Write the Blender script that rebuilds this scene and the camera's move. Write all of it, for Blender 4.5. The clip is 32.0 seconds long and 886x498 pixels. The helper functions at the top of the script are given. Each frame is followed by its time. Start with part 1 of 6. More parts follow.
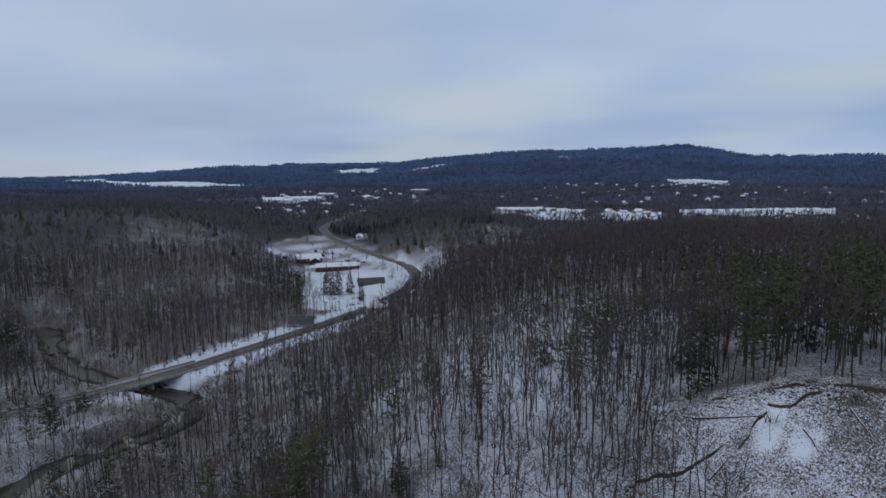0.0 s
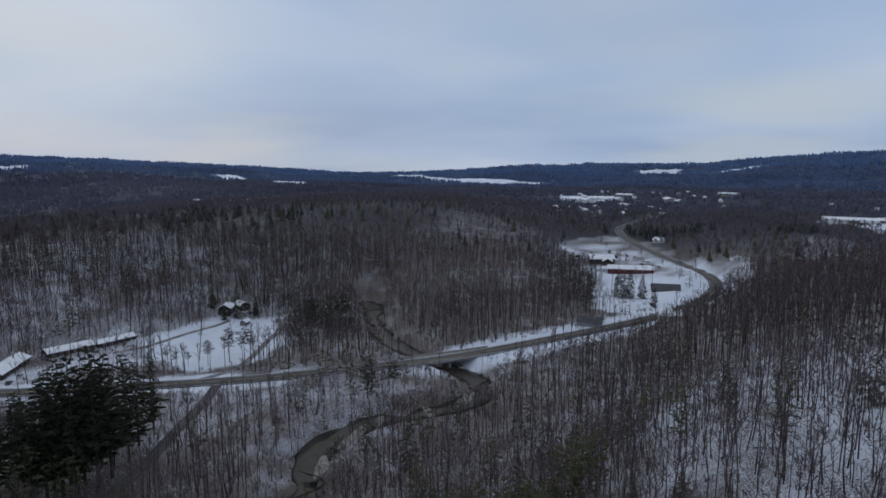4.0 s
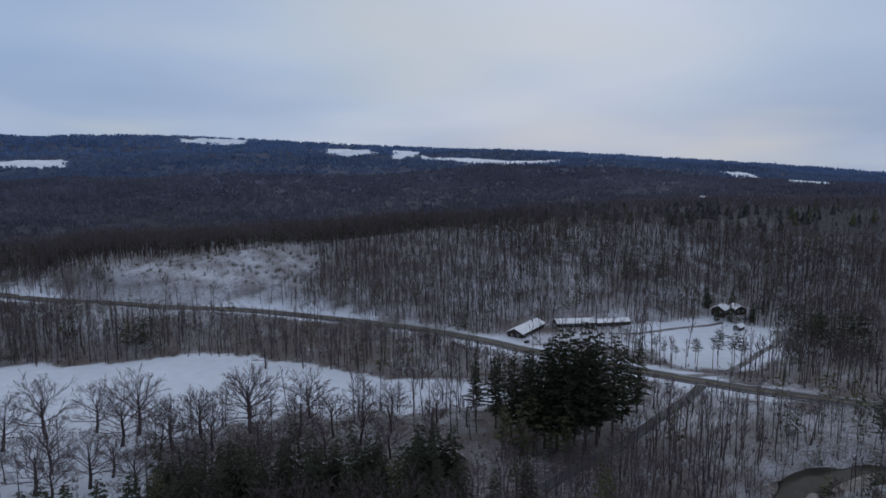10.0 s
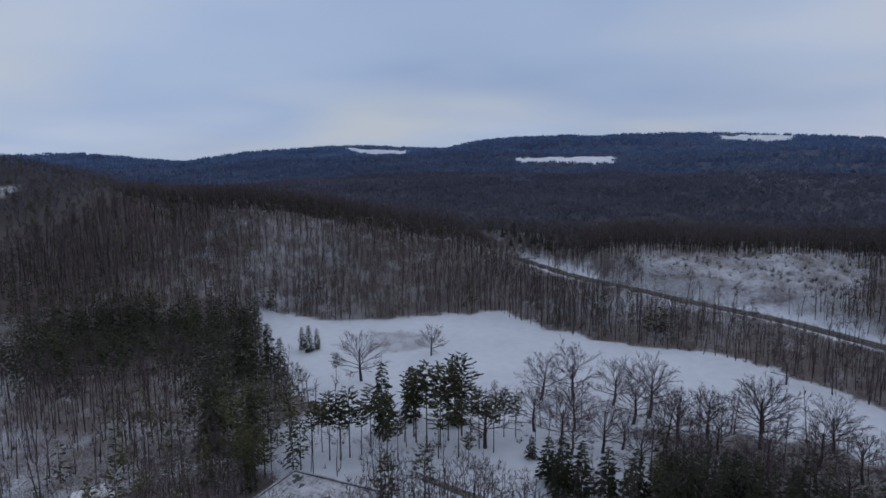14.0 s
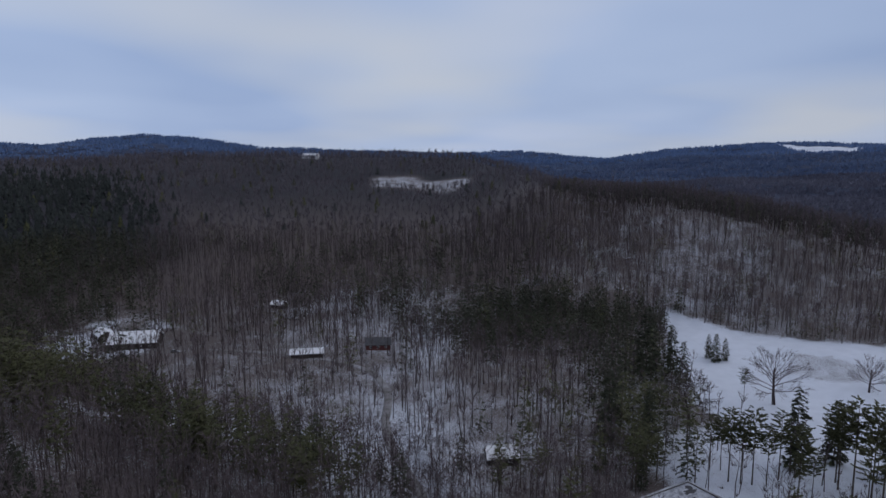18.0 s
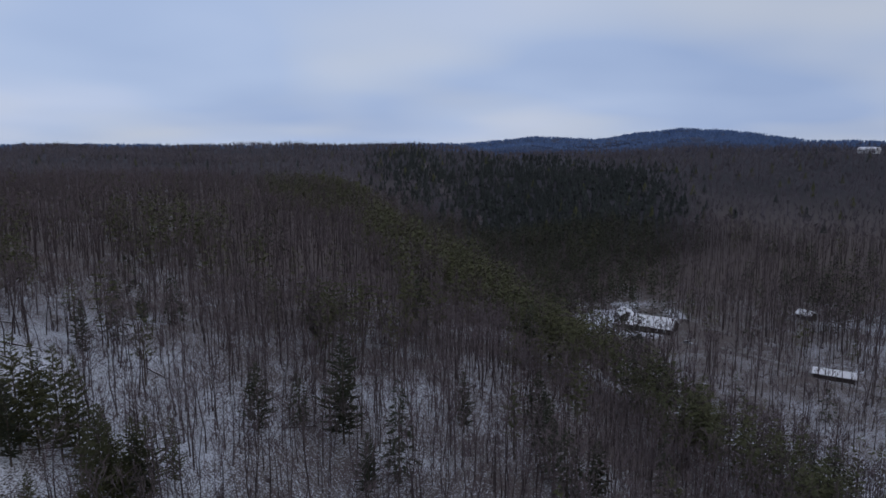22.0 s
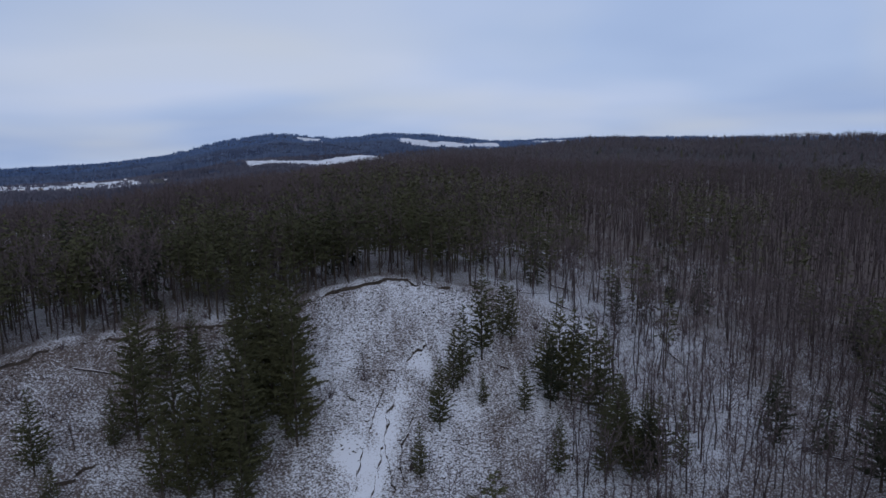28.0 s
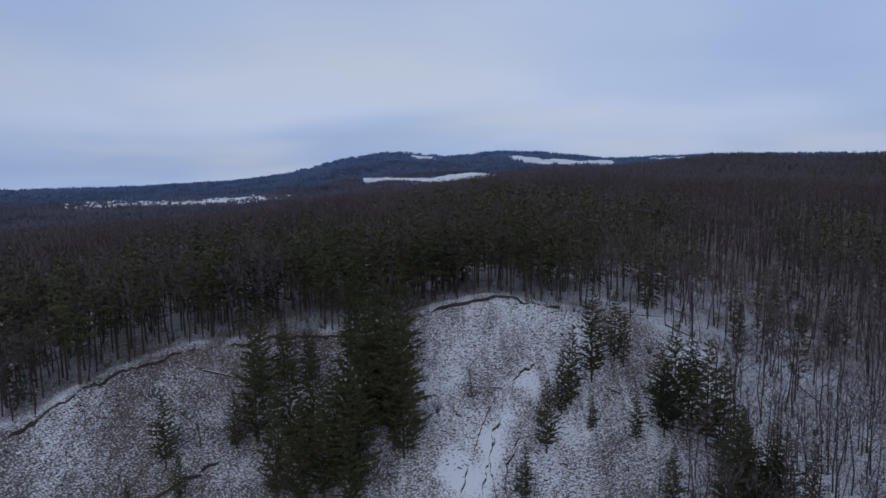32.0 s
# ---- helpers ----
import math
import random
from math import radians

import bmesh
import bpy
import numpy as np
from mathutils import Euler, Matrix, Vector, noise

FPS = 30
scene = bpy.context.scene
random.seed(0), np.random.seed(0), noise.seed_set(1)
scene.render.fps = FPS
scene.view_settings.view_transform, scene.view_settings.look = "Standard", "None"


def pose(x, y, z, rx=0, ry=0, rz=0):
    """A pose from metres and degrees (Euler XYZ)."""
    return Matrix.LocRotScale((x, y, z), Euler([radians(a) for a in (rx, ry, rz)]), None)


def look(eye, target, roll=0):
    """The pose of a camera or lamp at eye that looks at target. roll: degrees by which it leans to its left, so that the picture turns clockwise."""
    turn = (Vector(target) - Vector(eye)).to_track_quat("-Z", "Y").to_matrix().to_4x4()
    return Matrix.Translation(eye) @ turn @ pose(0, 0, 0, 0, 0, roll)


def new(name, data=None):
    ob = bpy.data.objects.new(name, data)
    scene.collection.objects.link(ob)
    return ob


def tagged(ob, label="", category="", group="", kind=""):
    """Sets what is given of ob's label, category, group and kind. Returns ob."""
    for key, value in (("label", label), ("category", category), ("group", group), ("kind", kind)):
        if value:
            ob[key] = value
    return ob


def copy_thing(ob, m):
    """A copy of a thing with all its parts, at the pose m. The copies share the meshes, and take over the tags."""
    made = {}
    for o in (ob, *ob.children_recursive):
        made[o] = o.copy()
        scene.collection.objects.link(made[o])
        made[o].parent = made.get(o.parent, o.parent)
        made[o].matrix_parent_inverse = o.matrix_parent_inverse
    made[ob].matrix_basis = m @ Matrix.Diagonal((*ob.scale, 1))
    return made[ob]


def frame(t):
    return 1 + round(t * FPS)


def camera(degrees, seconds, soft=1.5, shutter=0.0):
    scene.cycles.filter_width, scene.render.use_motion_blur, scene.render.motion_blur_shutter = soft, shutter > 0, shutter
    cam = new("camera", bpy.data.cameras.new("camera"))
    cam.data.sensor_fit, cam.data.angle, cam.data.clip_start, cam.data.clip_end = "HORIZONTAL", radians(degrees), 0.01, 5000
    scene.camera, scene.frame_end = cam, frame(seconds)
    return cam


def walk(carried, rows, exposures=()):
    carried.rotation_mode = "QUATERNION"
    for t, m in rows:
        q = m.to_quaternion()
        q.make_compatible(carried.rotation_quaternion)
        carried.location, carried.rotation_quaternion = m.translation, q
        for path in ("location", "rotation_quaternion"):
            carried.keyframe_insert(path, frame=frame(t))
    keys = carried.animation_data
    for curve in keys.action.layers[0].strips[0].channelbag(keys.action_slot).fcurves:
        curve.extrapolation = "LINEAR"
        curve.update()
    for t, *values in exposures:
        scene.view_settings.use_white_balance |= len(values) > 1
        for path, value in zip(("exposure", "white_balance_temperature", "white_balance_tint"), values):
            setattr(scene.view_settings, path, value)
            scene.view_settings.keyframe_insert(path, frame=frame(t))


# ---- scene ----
cam = camera(68.0, 32.0, soft=1.6)
EYE_HEIGHT = 108.0  # metres above the valley road
# seconds, heading, pitch, roll in degrees: the drone hovers and turns
PATH = (
    (0, 2.99, -8.33, 0.75), (0.5, 4.69, -8.31, 0.72), (1, 7.56, -8.27, 0.68), (1.5, 10.42, -8.27, 0.63),
    (2, 13.51, -8.22, 0.61), (2.5, 17.32, -8.18, 0.62), (3, 21.02, -8.19, 0.53), (3.5, 24.61, -8.15, 0.45),
    (5.5, 40.35, -8.14, 0.35), (6, 44.10, -8.15, 0.41), (6.5, 48.80, -8.17, 0.25), (7, 53.09, -8.18, 0.26),
    (7.5, 56.62, -8.19, 0.19), (8, 59.41, -8.23, 0.23), (8.5, 61.31, -8.25, 0.19), (9, 63.68, -8.20, 0.19),
    (9.5, 66.74, -8.19, 0.14), (10, 70.57, -8.24, 0.11), (10.5, 74.41, -8.23, 0.16), (11, 78.60, -8.25, 0.17),
    (11.5, 83.80, -8.29, 0.13), (12, 90.06, -8.33, 0.10), (12.5, 96.69, -8.32, 0.12), (13, 102.82, -8.33, 0.16),
    (13.5, 108.97, -8.37, 0.18), (14, 114.75, -8.36, 0.24), (14.5, 119.08, -8.35, 0.32), (16.5, 135.45, -8.33, 0.25),
    (17, 139.83, -8.32, 0.26), (17.5, 144.74, -8.38, 0.27), (18, 149.93, -8.41, 0.28), (18.5, 154.55, -8.40, 0.23),
    (19, 158.73, -8.37, 0.18), (19.5, 163.32, -8.45, 0.20), (20, 168.77, -8.51, 0.20), (20.5, 175.40, -8.59, 0.15),
    (21, 182.28, -8.64, 0.25), (21.5, 189.10, -8.72, 0.32), (22, 193.88, -8.72, 0.30), (22.5, 196.27, -8.73, 0.21),
    (23, 198.11, -8.77, 0.10), (23.5, 199.60, -8.82, 0.08), (24, 200.63, -8.81, 0.11), (24.5, 204.37, -8.82, 0.19),
    (25, 209.25, -8.91, 0.16), (25.5, 214.38, -8.91, 0.22), (26, 219.58, -8.90, 0.31), (26.5, 224.71, -8.97, 0.38),
    (28.5, 241.88, -9.11, 0.49), (29, 244.14, -9.11, 0.52), (29.5, 245.29, -9.14, 0.57), (30, 246.25, -9.18, 0.56),
    (30.5, 247.08, -9.16, 0.60), (31, 247.59, -8.79, 0.61), (31.5, 247.92, -7.70, 0.62), (32, 248.17, -7.52, 0.64),
)
walk(cam, [(t, pose(0, 0, EYE_HEIGHT, 90 + p, r, a)) for t, a, p, r in PATH],
     exposures=((0, 0.15, 6500, 4), (3, 0.12, 6480, 4), (6, 0.05, 6450, 4), (11, 0.04, 6400, 6), (14, 0, 6500, 8), (20, 0.02, 6500, 10), (25, 0.03, 6420, 10), (29, -0.04, 6250, 10), (32, -0.1, 6200, 10)))

# ---------------------------------------------------------------- light
SUN_AZ, SUN_EL = 58.0, 24.0
world = bpy.data.worlds.new("overcast_sky")
scene.world = world
world.use_nodes = True


def node(tree, kind, at=None, **sockets):
    n = tree.nodes.new(kind)
    for key, value in sockets.items():
        n.inputs[key.replace("_", " ")].default_value = value
    return n


def build_sky():
    t = world.node_tree
    t.nodes.clear()
    sky = t.nodes.new("ShaderNodeTexSky")
    sky.sky_type, sky.sun_disc = "NISHITA", False
    sky.sun_elevation, sky.sun_rotation = radians(SUN_EL), radians(-SUN_AZ)
    sky.air_density, sky.dust_density = 1.2, 1.5
    clear = node(t, "ShaderNodeBackground", Strength=0.03)
    t.links.new(sky.outputs[0], clear.inputs[0])
    co = t.nodes.new("ShaderNodeTexCoord")
    sep = t.nodes.new("ShaderNodeSeparateXYZ")
    t.links.new(co.outputs["Generated"], sep.inputs[0])
    # a flat cloud deck: directions are carried onto a plane overhead
    up = t.nodes.new("ShaderNodeMath")
    up.operation = "ADD"
    up.inputs[1].default_value = 0.16
    t.links.new(sep.outputs[2], up.inputs[0])
    top = t.nodes.new("ShaderNodeMath")
    top.operation = "MAXIMUM"
    top.inputs[1].default_value = 0.05
    t.links.new(up.outputs[0], top.inputs[0])
    flat = []
    for k in (0, 1):
        d = t.nodes.new("ShaderNodeMath")
        d.operation = "DIVIDE"
        t.links.new(sep.outputs[k], d.inputs[0])
        t.links.new(top.outputs[0], d.inputs[1])
        flat.append(d)
    com = t.nodes.new("ShaderNodeCombineXYZ")
    t.links.new(flat[0].outputs[0], com.inputs[0])
    t.links.new(flat[1].outputs[0], com.inputs[1])
    big = node(t, "ShaderNodeTexNoise", Scale=0.38, Detail=3.0, Roughness=0.42)
    t.links.new(com.outputs[0], big.inputs["Vector"])
    soft = node(t, "ShaderNodeTexNoise", Scale=0.5, Detail=2.0, Roughness=0.45)
    move = t.nodes.new("ShaderNodeMapping")
    move.inputs["Location"].default_value = (7.3, 2.1, 0)
    t.links.new(com.outputs[0], move.inputs[0])
    t.links.new(move.outputs[0], soft.inputs["Vector"])
    tint = t.nodes.new("ShaderNodeValToRGB")
    tint.color_ramp.elements[0].position = 0.34
    tint.color_ramp.elements[0].color = (0.31, 0.41, 0.64, 1)
    tint.color_ramp.elements[1].position = 0.66
    tint.color_ramp.elements[1].color = (0.51, 0.58, 0.76, 1)
    mid = tint.color_ramp.elements.new(0.5)
    mid.color = (0.39, 0.49, 0.71, 1)
    t.links.new(big.outputs["Fac"], tint.inputs[0])
    warm = t.nodes.new("ShaderNodeMix")
    warm.data_type = "RGBA"
    warm.inputs["B"].default_value = (0.53, 0.57, 0.65, 1)
    t.links.new(tint.outputs[0], warm.inputs["A"])
    wr = t.nodes.new("ShaderNodeMapRange")
    wr.inputs["From Min"].default_value = 0.46
    wr.inputs["From Max"].default_value = 0.72
    wr.inputs["To Max"].default_value = 0.8
    t.links.new(soft.outputs["Fac"], wr.inputs[0])
    t.links.new(wr.outputs[0], warm.inputs["Factor"])
    # overhead the overcast is thicker and whiter
    high = t.nodes.new("ShaderNodeMapRange")
    high.inputs["From Min"].default_value = 0.28
    high.inputs["From Max"].default_value = 0.65
    t.links.new(sep.outputs[2], high.inputs[0])
    deck = t.nodes.new("ShaderNodeMix")
    deck.data_type = "RGBA"
    deck.inputs["B"].default_value = (0.50, 0.535, 0.675, 1)
    t.links.new(high.outputs[0], deck.inputs["Factor"])
    t.links.new(warm.outputs["Result"], deck.inputs["A"])
    cloud = node(t, "ShaderNodeBackground", Strength=1.03)
    t.links.new(deck.outputs["Result"], cloud.inputs[0])
    # the overcast is thinner towards the south-east
    lean = t.nodes.new("ShaderNodeVectorMath")
    lean.operation = "DOT_PRODUCT"
    lean.inputs[1].default_value = (0.065, -0.077, 0.0)
    t.links.new(co.outputs["Generated"], lean.inputs[0])
    glow = t.nodes.new("ShaderNodeMath")
    glow.operation = "ADD"
    glow.inputs[1].default_value = 1.04
    t.links.new(lean.outputs["Value"], glow.inputs[0])
    t.links.new(glow.outputs[0], cloud.inputs["Strength"])
    mix = node(t, "ShaderNodeMixShader", Fac=0.86)
    t.links.new(clear.outputs[0], mix.inputs[1])
    t.links.new(cloud.outputs[0], mix.inputs[2])
    out = t.nodes.new("ShaderNodeOutputWorld")
    t.links.new(mix.outputs[0], out.inputs[0])


build_sky()
sun = new("sun", bpy.data.lights.new("sun", "SUN"))
sun.data.energy, sun.data.angle, sun.data.color = 0.5, radians(60), (1.0, 0.98, 0.96)
sun.matrix_world = look((-300 * math.sin(radians(SUN_AZ)), 300 * math.cos(radians(SUN_AZ)), 160 + 108), (0, 0, 108))
scene.view_settings.exposure = 0.0

# ---------------------------------------------------------------- materials


def material(name, colors, scale=1.0, rough=0.85, metal=0.0, bump=0.0, fine=8.0, detail=4.0, spread=(0.35, 0.65), coords="Object"):
    """A surface that varies between its colours at two sizes; scale and fine in cycles per metre."""
    m = bpy.data.materials.new(name)
    m.use_nodes = True
    t = m.node_tree
    b = t.nodes["Principled BSDF"]
    b.inputs["Roughness"].default_value = rough
    b.inputs["Metallic"].default_value = metal
    b.inputs["Specular IOR Level"].default_value = 0.25
    co = t.nodes.new("ShaderNodeNewGeometry" if coords == "World" else "ShaderNodeTexCoord")
    vec = co.outputs["Position"] if coords == "World" else co.outputs["Object"]
    n1 = node(t, "ShaderNodeTexNoise", Scale=scale, Detail=detail, Roughness=0.6)
    n2 = node(t, "ShaderNodeTexNoise", Scale=fine, Detail=2.0, Roughness=0.6)
    t.links.new(vec, n1.inputs["Vector"])
    t.links.new(vec, n2.inputs["Vector"])
    add = t.nodes.new("ShaderNodeMix")
    add.inputs["Factor"].default_value = 0.4
    t.links.new(n1.outputs["Fac"], add.inputs[2])
    t.links.new(n2.outputs["Fac"], add.inputs[3])
    ramp = t.nodes.new("ShaderNodeValToRGB")
    el = ramp.color_ramp.elements
    el[0].position, el[1].position = spread
    el[0].color, el[1].color = (*colors[0], 1), (*colors[-1], 1)
    for i, c in enumerate(colors[1:-1]):
        e = el.new(spread[0] + (spread[1] - spread[0]) * (i + 1) / (len(colors) - 1))
        e.color = (*c, 1)
    t.links.new(add.outputs[0], ramp.inputs[0])
    t.links.new(ramp.outputs[0], b.inputs["Base Color"])
    if bump:
        bp = node(t, "ShaderNodeBump", Strength=min(1.0, bump), Distance=0.05)
        t.links.new(n2.outputs["Fac"], bp.inputs["Height"])
        t.links.new(bp.outputs[0], b.inputs["Normal"])
    return m


BARK = material("bark", [(0.038, 0.029, 0.031), (0.075, 0.058, 0.058)], 0.05, 0.95, fine=3.0, coords="World")
TWIG = material("twigs", [(0.078, 0.062, 0.065), (0.132, 0.107, 0.111)], 0.02, 0.95, fine=0.3, coords="World")
# twigs on the ridges: paler and greyer, with haze put into the colour
HAZEWOOD = material("hazed_ridge_twigs", [(0.088, 0.076, 0.085), (0.148, 0.131, 0.144)], 0.008, 0.95, fine=0.1, coords="World")
# far woods: haze put into the colour, bluer and paler with distance
HAZEWOOD_FAR = material("far_woods", [(0.075, 0.077, 0.108), (0.155, 0.152, 0.19)], 0.003, 0.95, fine=0.05, coords="World")
HAZEWOOD_PALE = material("pale_hazed_woods", [(0.085, 0.14, 0.265), (0.15, 0.22, 0.37)], 0.003, 0.95, fine=0.03, coords="World")
HAZEWOOD_BLUE = material("skyline_woods", [(0.072, 0.105, 0.19), (0.145, 0.19, 0.29)], 0.003, 0.95, fine=0.03, coords="World")
NEEDLE = material("needles", [(0.05, 0.054, 0.026), (0.098, 0.098, 0.048)], 0.03, 0.9, fine=1.2, coords="World")
HEMLOCK = material("hemlock_needles", [(0.028, 0.033, 0.021), (0.054, 0.058, 0.034)], 0.03, 0.9, fine=1.2, coords="World")
DARKNEEDLE = material("far_needles", [(0.024, 0.029, 0.027), (0.048, 0.054, 0.05)], 0.02, 0.9, fine=0.3, coords="World")
CLOD = material("frozen_clods", [(0.035, 0.03, 0.027), (0.085, 0.07, 0.062)], 0.2, 0.95, fine=2.0, coords="World")
PINEBARK = material("pine_bark", [(0.05, 0.042, 0.036), (0.10, 0.08, 0.065)], 0.1, 0.95, fine=3.0, coords="World")
ASPHALT = material("asphalt", [(0.05, 0.049, 0.052), (0.095, 0.093, 0.097)], 0.05, 0.8, bump=0.2, fine=1.5, coords="World")
LANE_GRAVEL = material("lane_gravel", [(0.10, 0.09, 0.082), (0.36, 0.36, 0.375)], 0.15, 0.9, fine=1.5, coords="World", spread=(0.4, 0.7))
GRAVEL = material("creek_gravel", [(0.12, 0.108, 0.095), (0.24, 0.225, 0.205), (0.6, 0.6, 0.62)], 0.12, 0.9, bump=0.5, fine=1.2, coords="World", spread=(0.35, 0.75))
SNOWROOF = material("roof_snow", [(0.62, 0.64, 0.67), (0.8, 0.81, 0.83)], 0.3, 0.7, bump=0.2, fine=2.0)
FIELDSNOW = material("field_snow", [(0.5, 0.54, 0.6), (0.74, 0.78, 0.84)], 0.012, 0.75, fine=0.06, coords="World")
PATCHYROOF = material("patchy_roof_snow", [(0.16, 0.165, 0.18), (0.42, 0.44, 0.48), (0.6, 0.62, 0.66)], 0.25, 0.8, fine=1.2)
CONCRETE = material("concrete", [(0.25, 0.24, 0.225), (0.38, 0.37, 0.35)], 0.2, 0.85, fine=3.0)
DARKWOOD = material("dark_boards", [(0.028, 0.024, 0.022), (0.06, 0.048, 0.042)], 0.4, 0.8, fine=5.0)
REDBOARD = material("barn_red_boards", [(0.09, 0.03, 0.028), (0.15, 0.055, 0.048)], 0.4, 0.8, fine=5.0)
WHITEBOARD = material("white_siding", [(0.6, 0.6, 0.6), (0.78, 0.78, 0.77)], 0.3, 0.7, fine=4.0)
GREYBOARD = material("grey_siding", [(0.2, 0.2, 0.21), (0.32, 0.32, 0.33)], 0.3, 0.7, fine=4.0)
TANBOARD = material("tan_siding", [(0.28, 0.23, 0.17), (0.4, 0.34, 0.26)], 0.3, 0.7, fine=4.0)
DARKROOF = material("dark_shingles", [(0.05, 0.05, 0.055), (0.1, 0.1, 0.105)], 0.4, 0.85, fine=5.0)
DIRT = material("bare_dirt", [(0.028, 0.022, 0.018), (0.07, 0.055, 0.043)], 0.15, 0.95, bump=0.4, fine=1.5, coords="World")
STEEL = material("galvanised_steel", [(0.3, 0.3, 0.31), (0.42, 0.42, 0.43)], 0.5, 0.5, 0.6, fine=4.0)
RUBBER = material("rubber", [(0.02, 0.02, 0.02), (0.035, 0.035, 0.035)], 1.0, 0.8)
GLASS = material("window_glass", [(0.02, 0.022, 0.026), (0.035, 0.038, 0.045)], 0.5, 0.12)
WHITEPAINT = material("road_paint", [(0.55, 0.55, 0.53), (0.7, 0.7, 0.68)], 0.3, 0.8, fine=3.0, coords="World")
YELLOWPAINT = material("yellow_paint", [(0.3, 0.23, 0.07), (0.42, 0.33, 0.1)], 0.3, 0.8, fine=3.0, coords="World")


def water_material():
    m = material("creek_water", [(0.02, 0.018, 0.015), (0.042, 0.037, 0.031)], 0.09, 0.3, fine=0.6, coords="World")
    t = m.node_tree
    b = t.nodes["Principled BSDF"]
    b.inputs["Specular IOR Level"].default_value = 0.06
    n = node(t, "ShaderNodeTexNoise", Scale=1.3, Detail=3.0)
    g = t.nodes.new("ShaderNodeNewGeometry")
    t.links.new(g.outputs["Position"], n.inputs["Vector"])
    bp = node(t, "ShaderNodeBump", Strength=0.25, Distance=0.05)
    t.links.new(n.outputs["Fac"], bp.inputs["Height"])
    t.links.new(bp.outputs[0], b.inputs["Normal"])
    return m


WATER = water_material()


def ground_material(name):
    """Snow over leaf litter: 'litter' says how much of it shows through, 'woods' where far woodland covers it, 'bare'
    where earth is exposed, 'distance' how much blue haze is put into the woodland colour.
    """
    m = bpy.data.materials.new(name)
    m.use_nodes = True
    t = m.node_tree
    b = t.nodes["Principled BSDF"]
    b.inputs["Roughness"].default_value = 0.8
    b.inputs["Specular IOR Level"].default_value = 0.2
    g = t.nodes.new("ShaderNodeNewGeometry")

    def noise_at(scale, detail, rough):
        n = node(t, "ShaderNodeTexNoise", Scale=scale, Detail=detail, Roughness=rough)
        t.links.new(g.outputs["Position"], n.inputs["Vector"])
        return n.outputs["Fac"]

    def mathn(op, a, c, clamp=False):
        n = t.nodes.new("ShaderNodeMath")
        n.operation, n.use_clamp = op, clamp
        for i, v in enumerate((a, c)):
            if isinstance(v, (int, float)):
                n.inputs[i].default_value = v
            else:
                t.links.new(v, n.inputs[i])
        return n.outputs[0]

    def mix(fac, a, c):
        n = t.nodes.new("ShaderNodeMix")
        n.data_type = "RGBA"
        for sock, v in (("Factor", fac), ("A", a), ("B", c)):
            if isinstance(v, tuple):
                n.inputs[sock].default_value = v
            else:
                t.links.new(v, n.inputs[sock])
        return n.outputs["Result"]

    def attr(name):
        n = t.nodes.new("ShaderNodeAttribute")
        n.attribute_name = name
        return n.outputs["Fac"]

    speck = noise_at(3.0, 3.0, 0.72)
    patch = noise_at(0.06, 4.0, 0.6)
    drift = noise_at(0.02, 3.0, 0.5)
    crust = noise_at(0.16, 4.0, 0.6)
    snow = mix(mathn("ADD", mathn("MULTIPLY", drift, 0.5), mathn("MULTIPLY", crust, 0.5)), (0.41, 0.447, 0.505, 1), (0.77, 0.815, 0.885, 1))
    litter = mix(speck, (0.06, 0.05, 0.046, 1), (0.14, 0.114, 0.104, 1))
    # on the open slope thawed clods and the painted shadows of small ledges run across the fall line, with smoother
    # runs of snow down it
    turned = t.nodes.new("ShaderNodeMapping")
    turned.inputs["Rotation"].default_value = (0, 0, radians(25))
    t.links.new(g.outputs["Position"], turned.inputs[0])

    def slope_noise(across, down, detail, rough):
        stretch = t.nodes.new("ShaderNodeVectorMath")
        stretch.operation = "MULTIPLY"
        stretch.inputs[1].default_value = (down, across, down)
        t.links.new(turned.outputs[0], stretch.inputs[0])
        n = node(t, "ShaderNodeTexNoise", Scale=1.0, Detail=detail, Roughness=rough)
        t.links.new(stretch.outputs[0], n.inputs["Vector"])
        return n.outputs["Fac"]

    ledges = mathn("ADD", mathn("MULTIPLY", slope_noise(2.3, 3.8, 4.0, 0.72), 0.85), mathn("MULTIPLY", slope_noise(0.45, 0.07, 4.0, 0.6), 0.15))
    lumps = mix(attr("scarp"), speck, ledges)
    amount = mathn("ADD", mathn("MULTIPLY", lumps, 0.7), mathn("MULTIPLY", mathn("ADD", mathn("MULTIPLY", patch, 0.5), 0.25), 0.45))
    edge = mathn("SUBTRACT", 1.0, mathn("MULTIPLY", attr("litter"), 0.62))
    cover = mathn("MULTIPLY", mathn("SUBTRACT", amount, edge), 11.0, True)
    snow = mix(mathn("MULTIPLY", attr("scarp"), 0.7), snow, (0.74, 0.78, 0.85, 1))
    ground = mix(cover, snow, litter)
    dirt = mix(speck, (0.045, 0.036, 0.029, 1), (0.115, 0.095, 0.078, 1))
    ground = mix(mathn("MULTIPLY", attr("bare"), 1.0, True), ground, dirt)
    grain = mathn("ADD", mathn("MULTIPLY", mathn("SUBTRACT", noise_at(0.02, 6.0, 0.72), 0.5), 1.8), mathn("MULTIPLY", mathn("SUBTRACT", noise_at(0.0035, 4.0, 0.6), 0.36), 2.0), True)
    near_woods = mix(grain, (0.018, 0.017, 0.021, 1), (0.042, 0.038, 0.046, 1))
    # the blue of far-off haze is painted into this woodland colour
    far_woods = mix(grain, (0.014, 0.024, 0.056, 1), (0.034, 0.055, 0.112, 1))
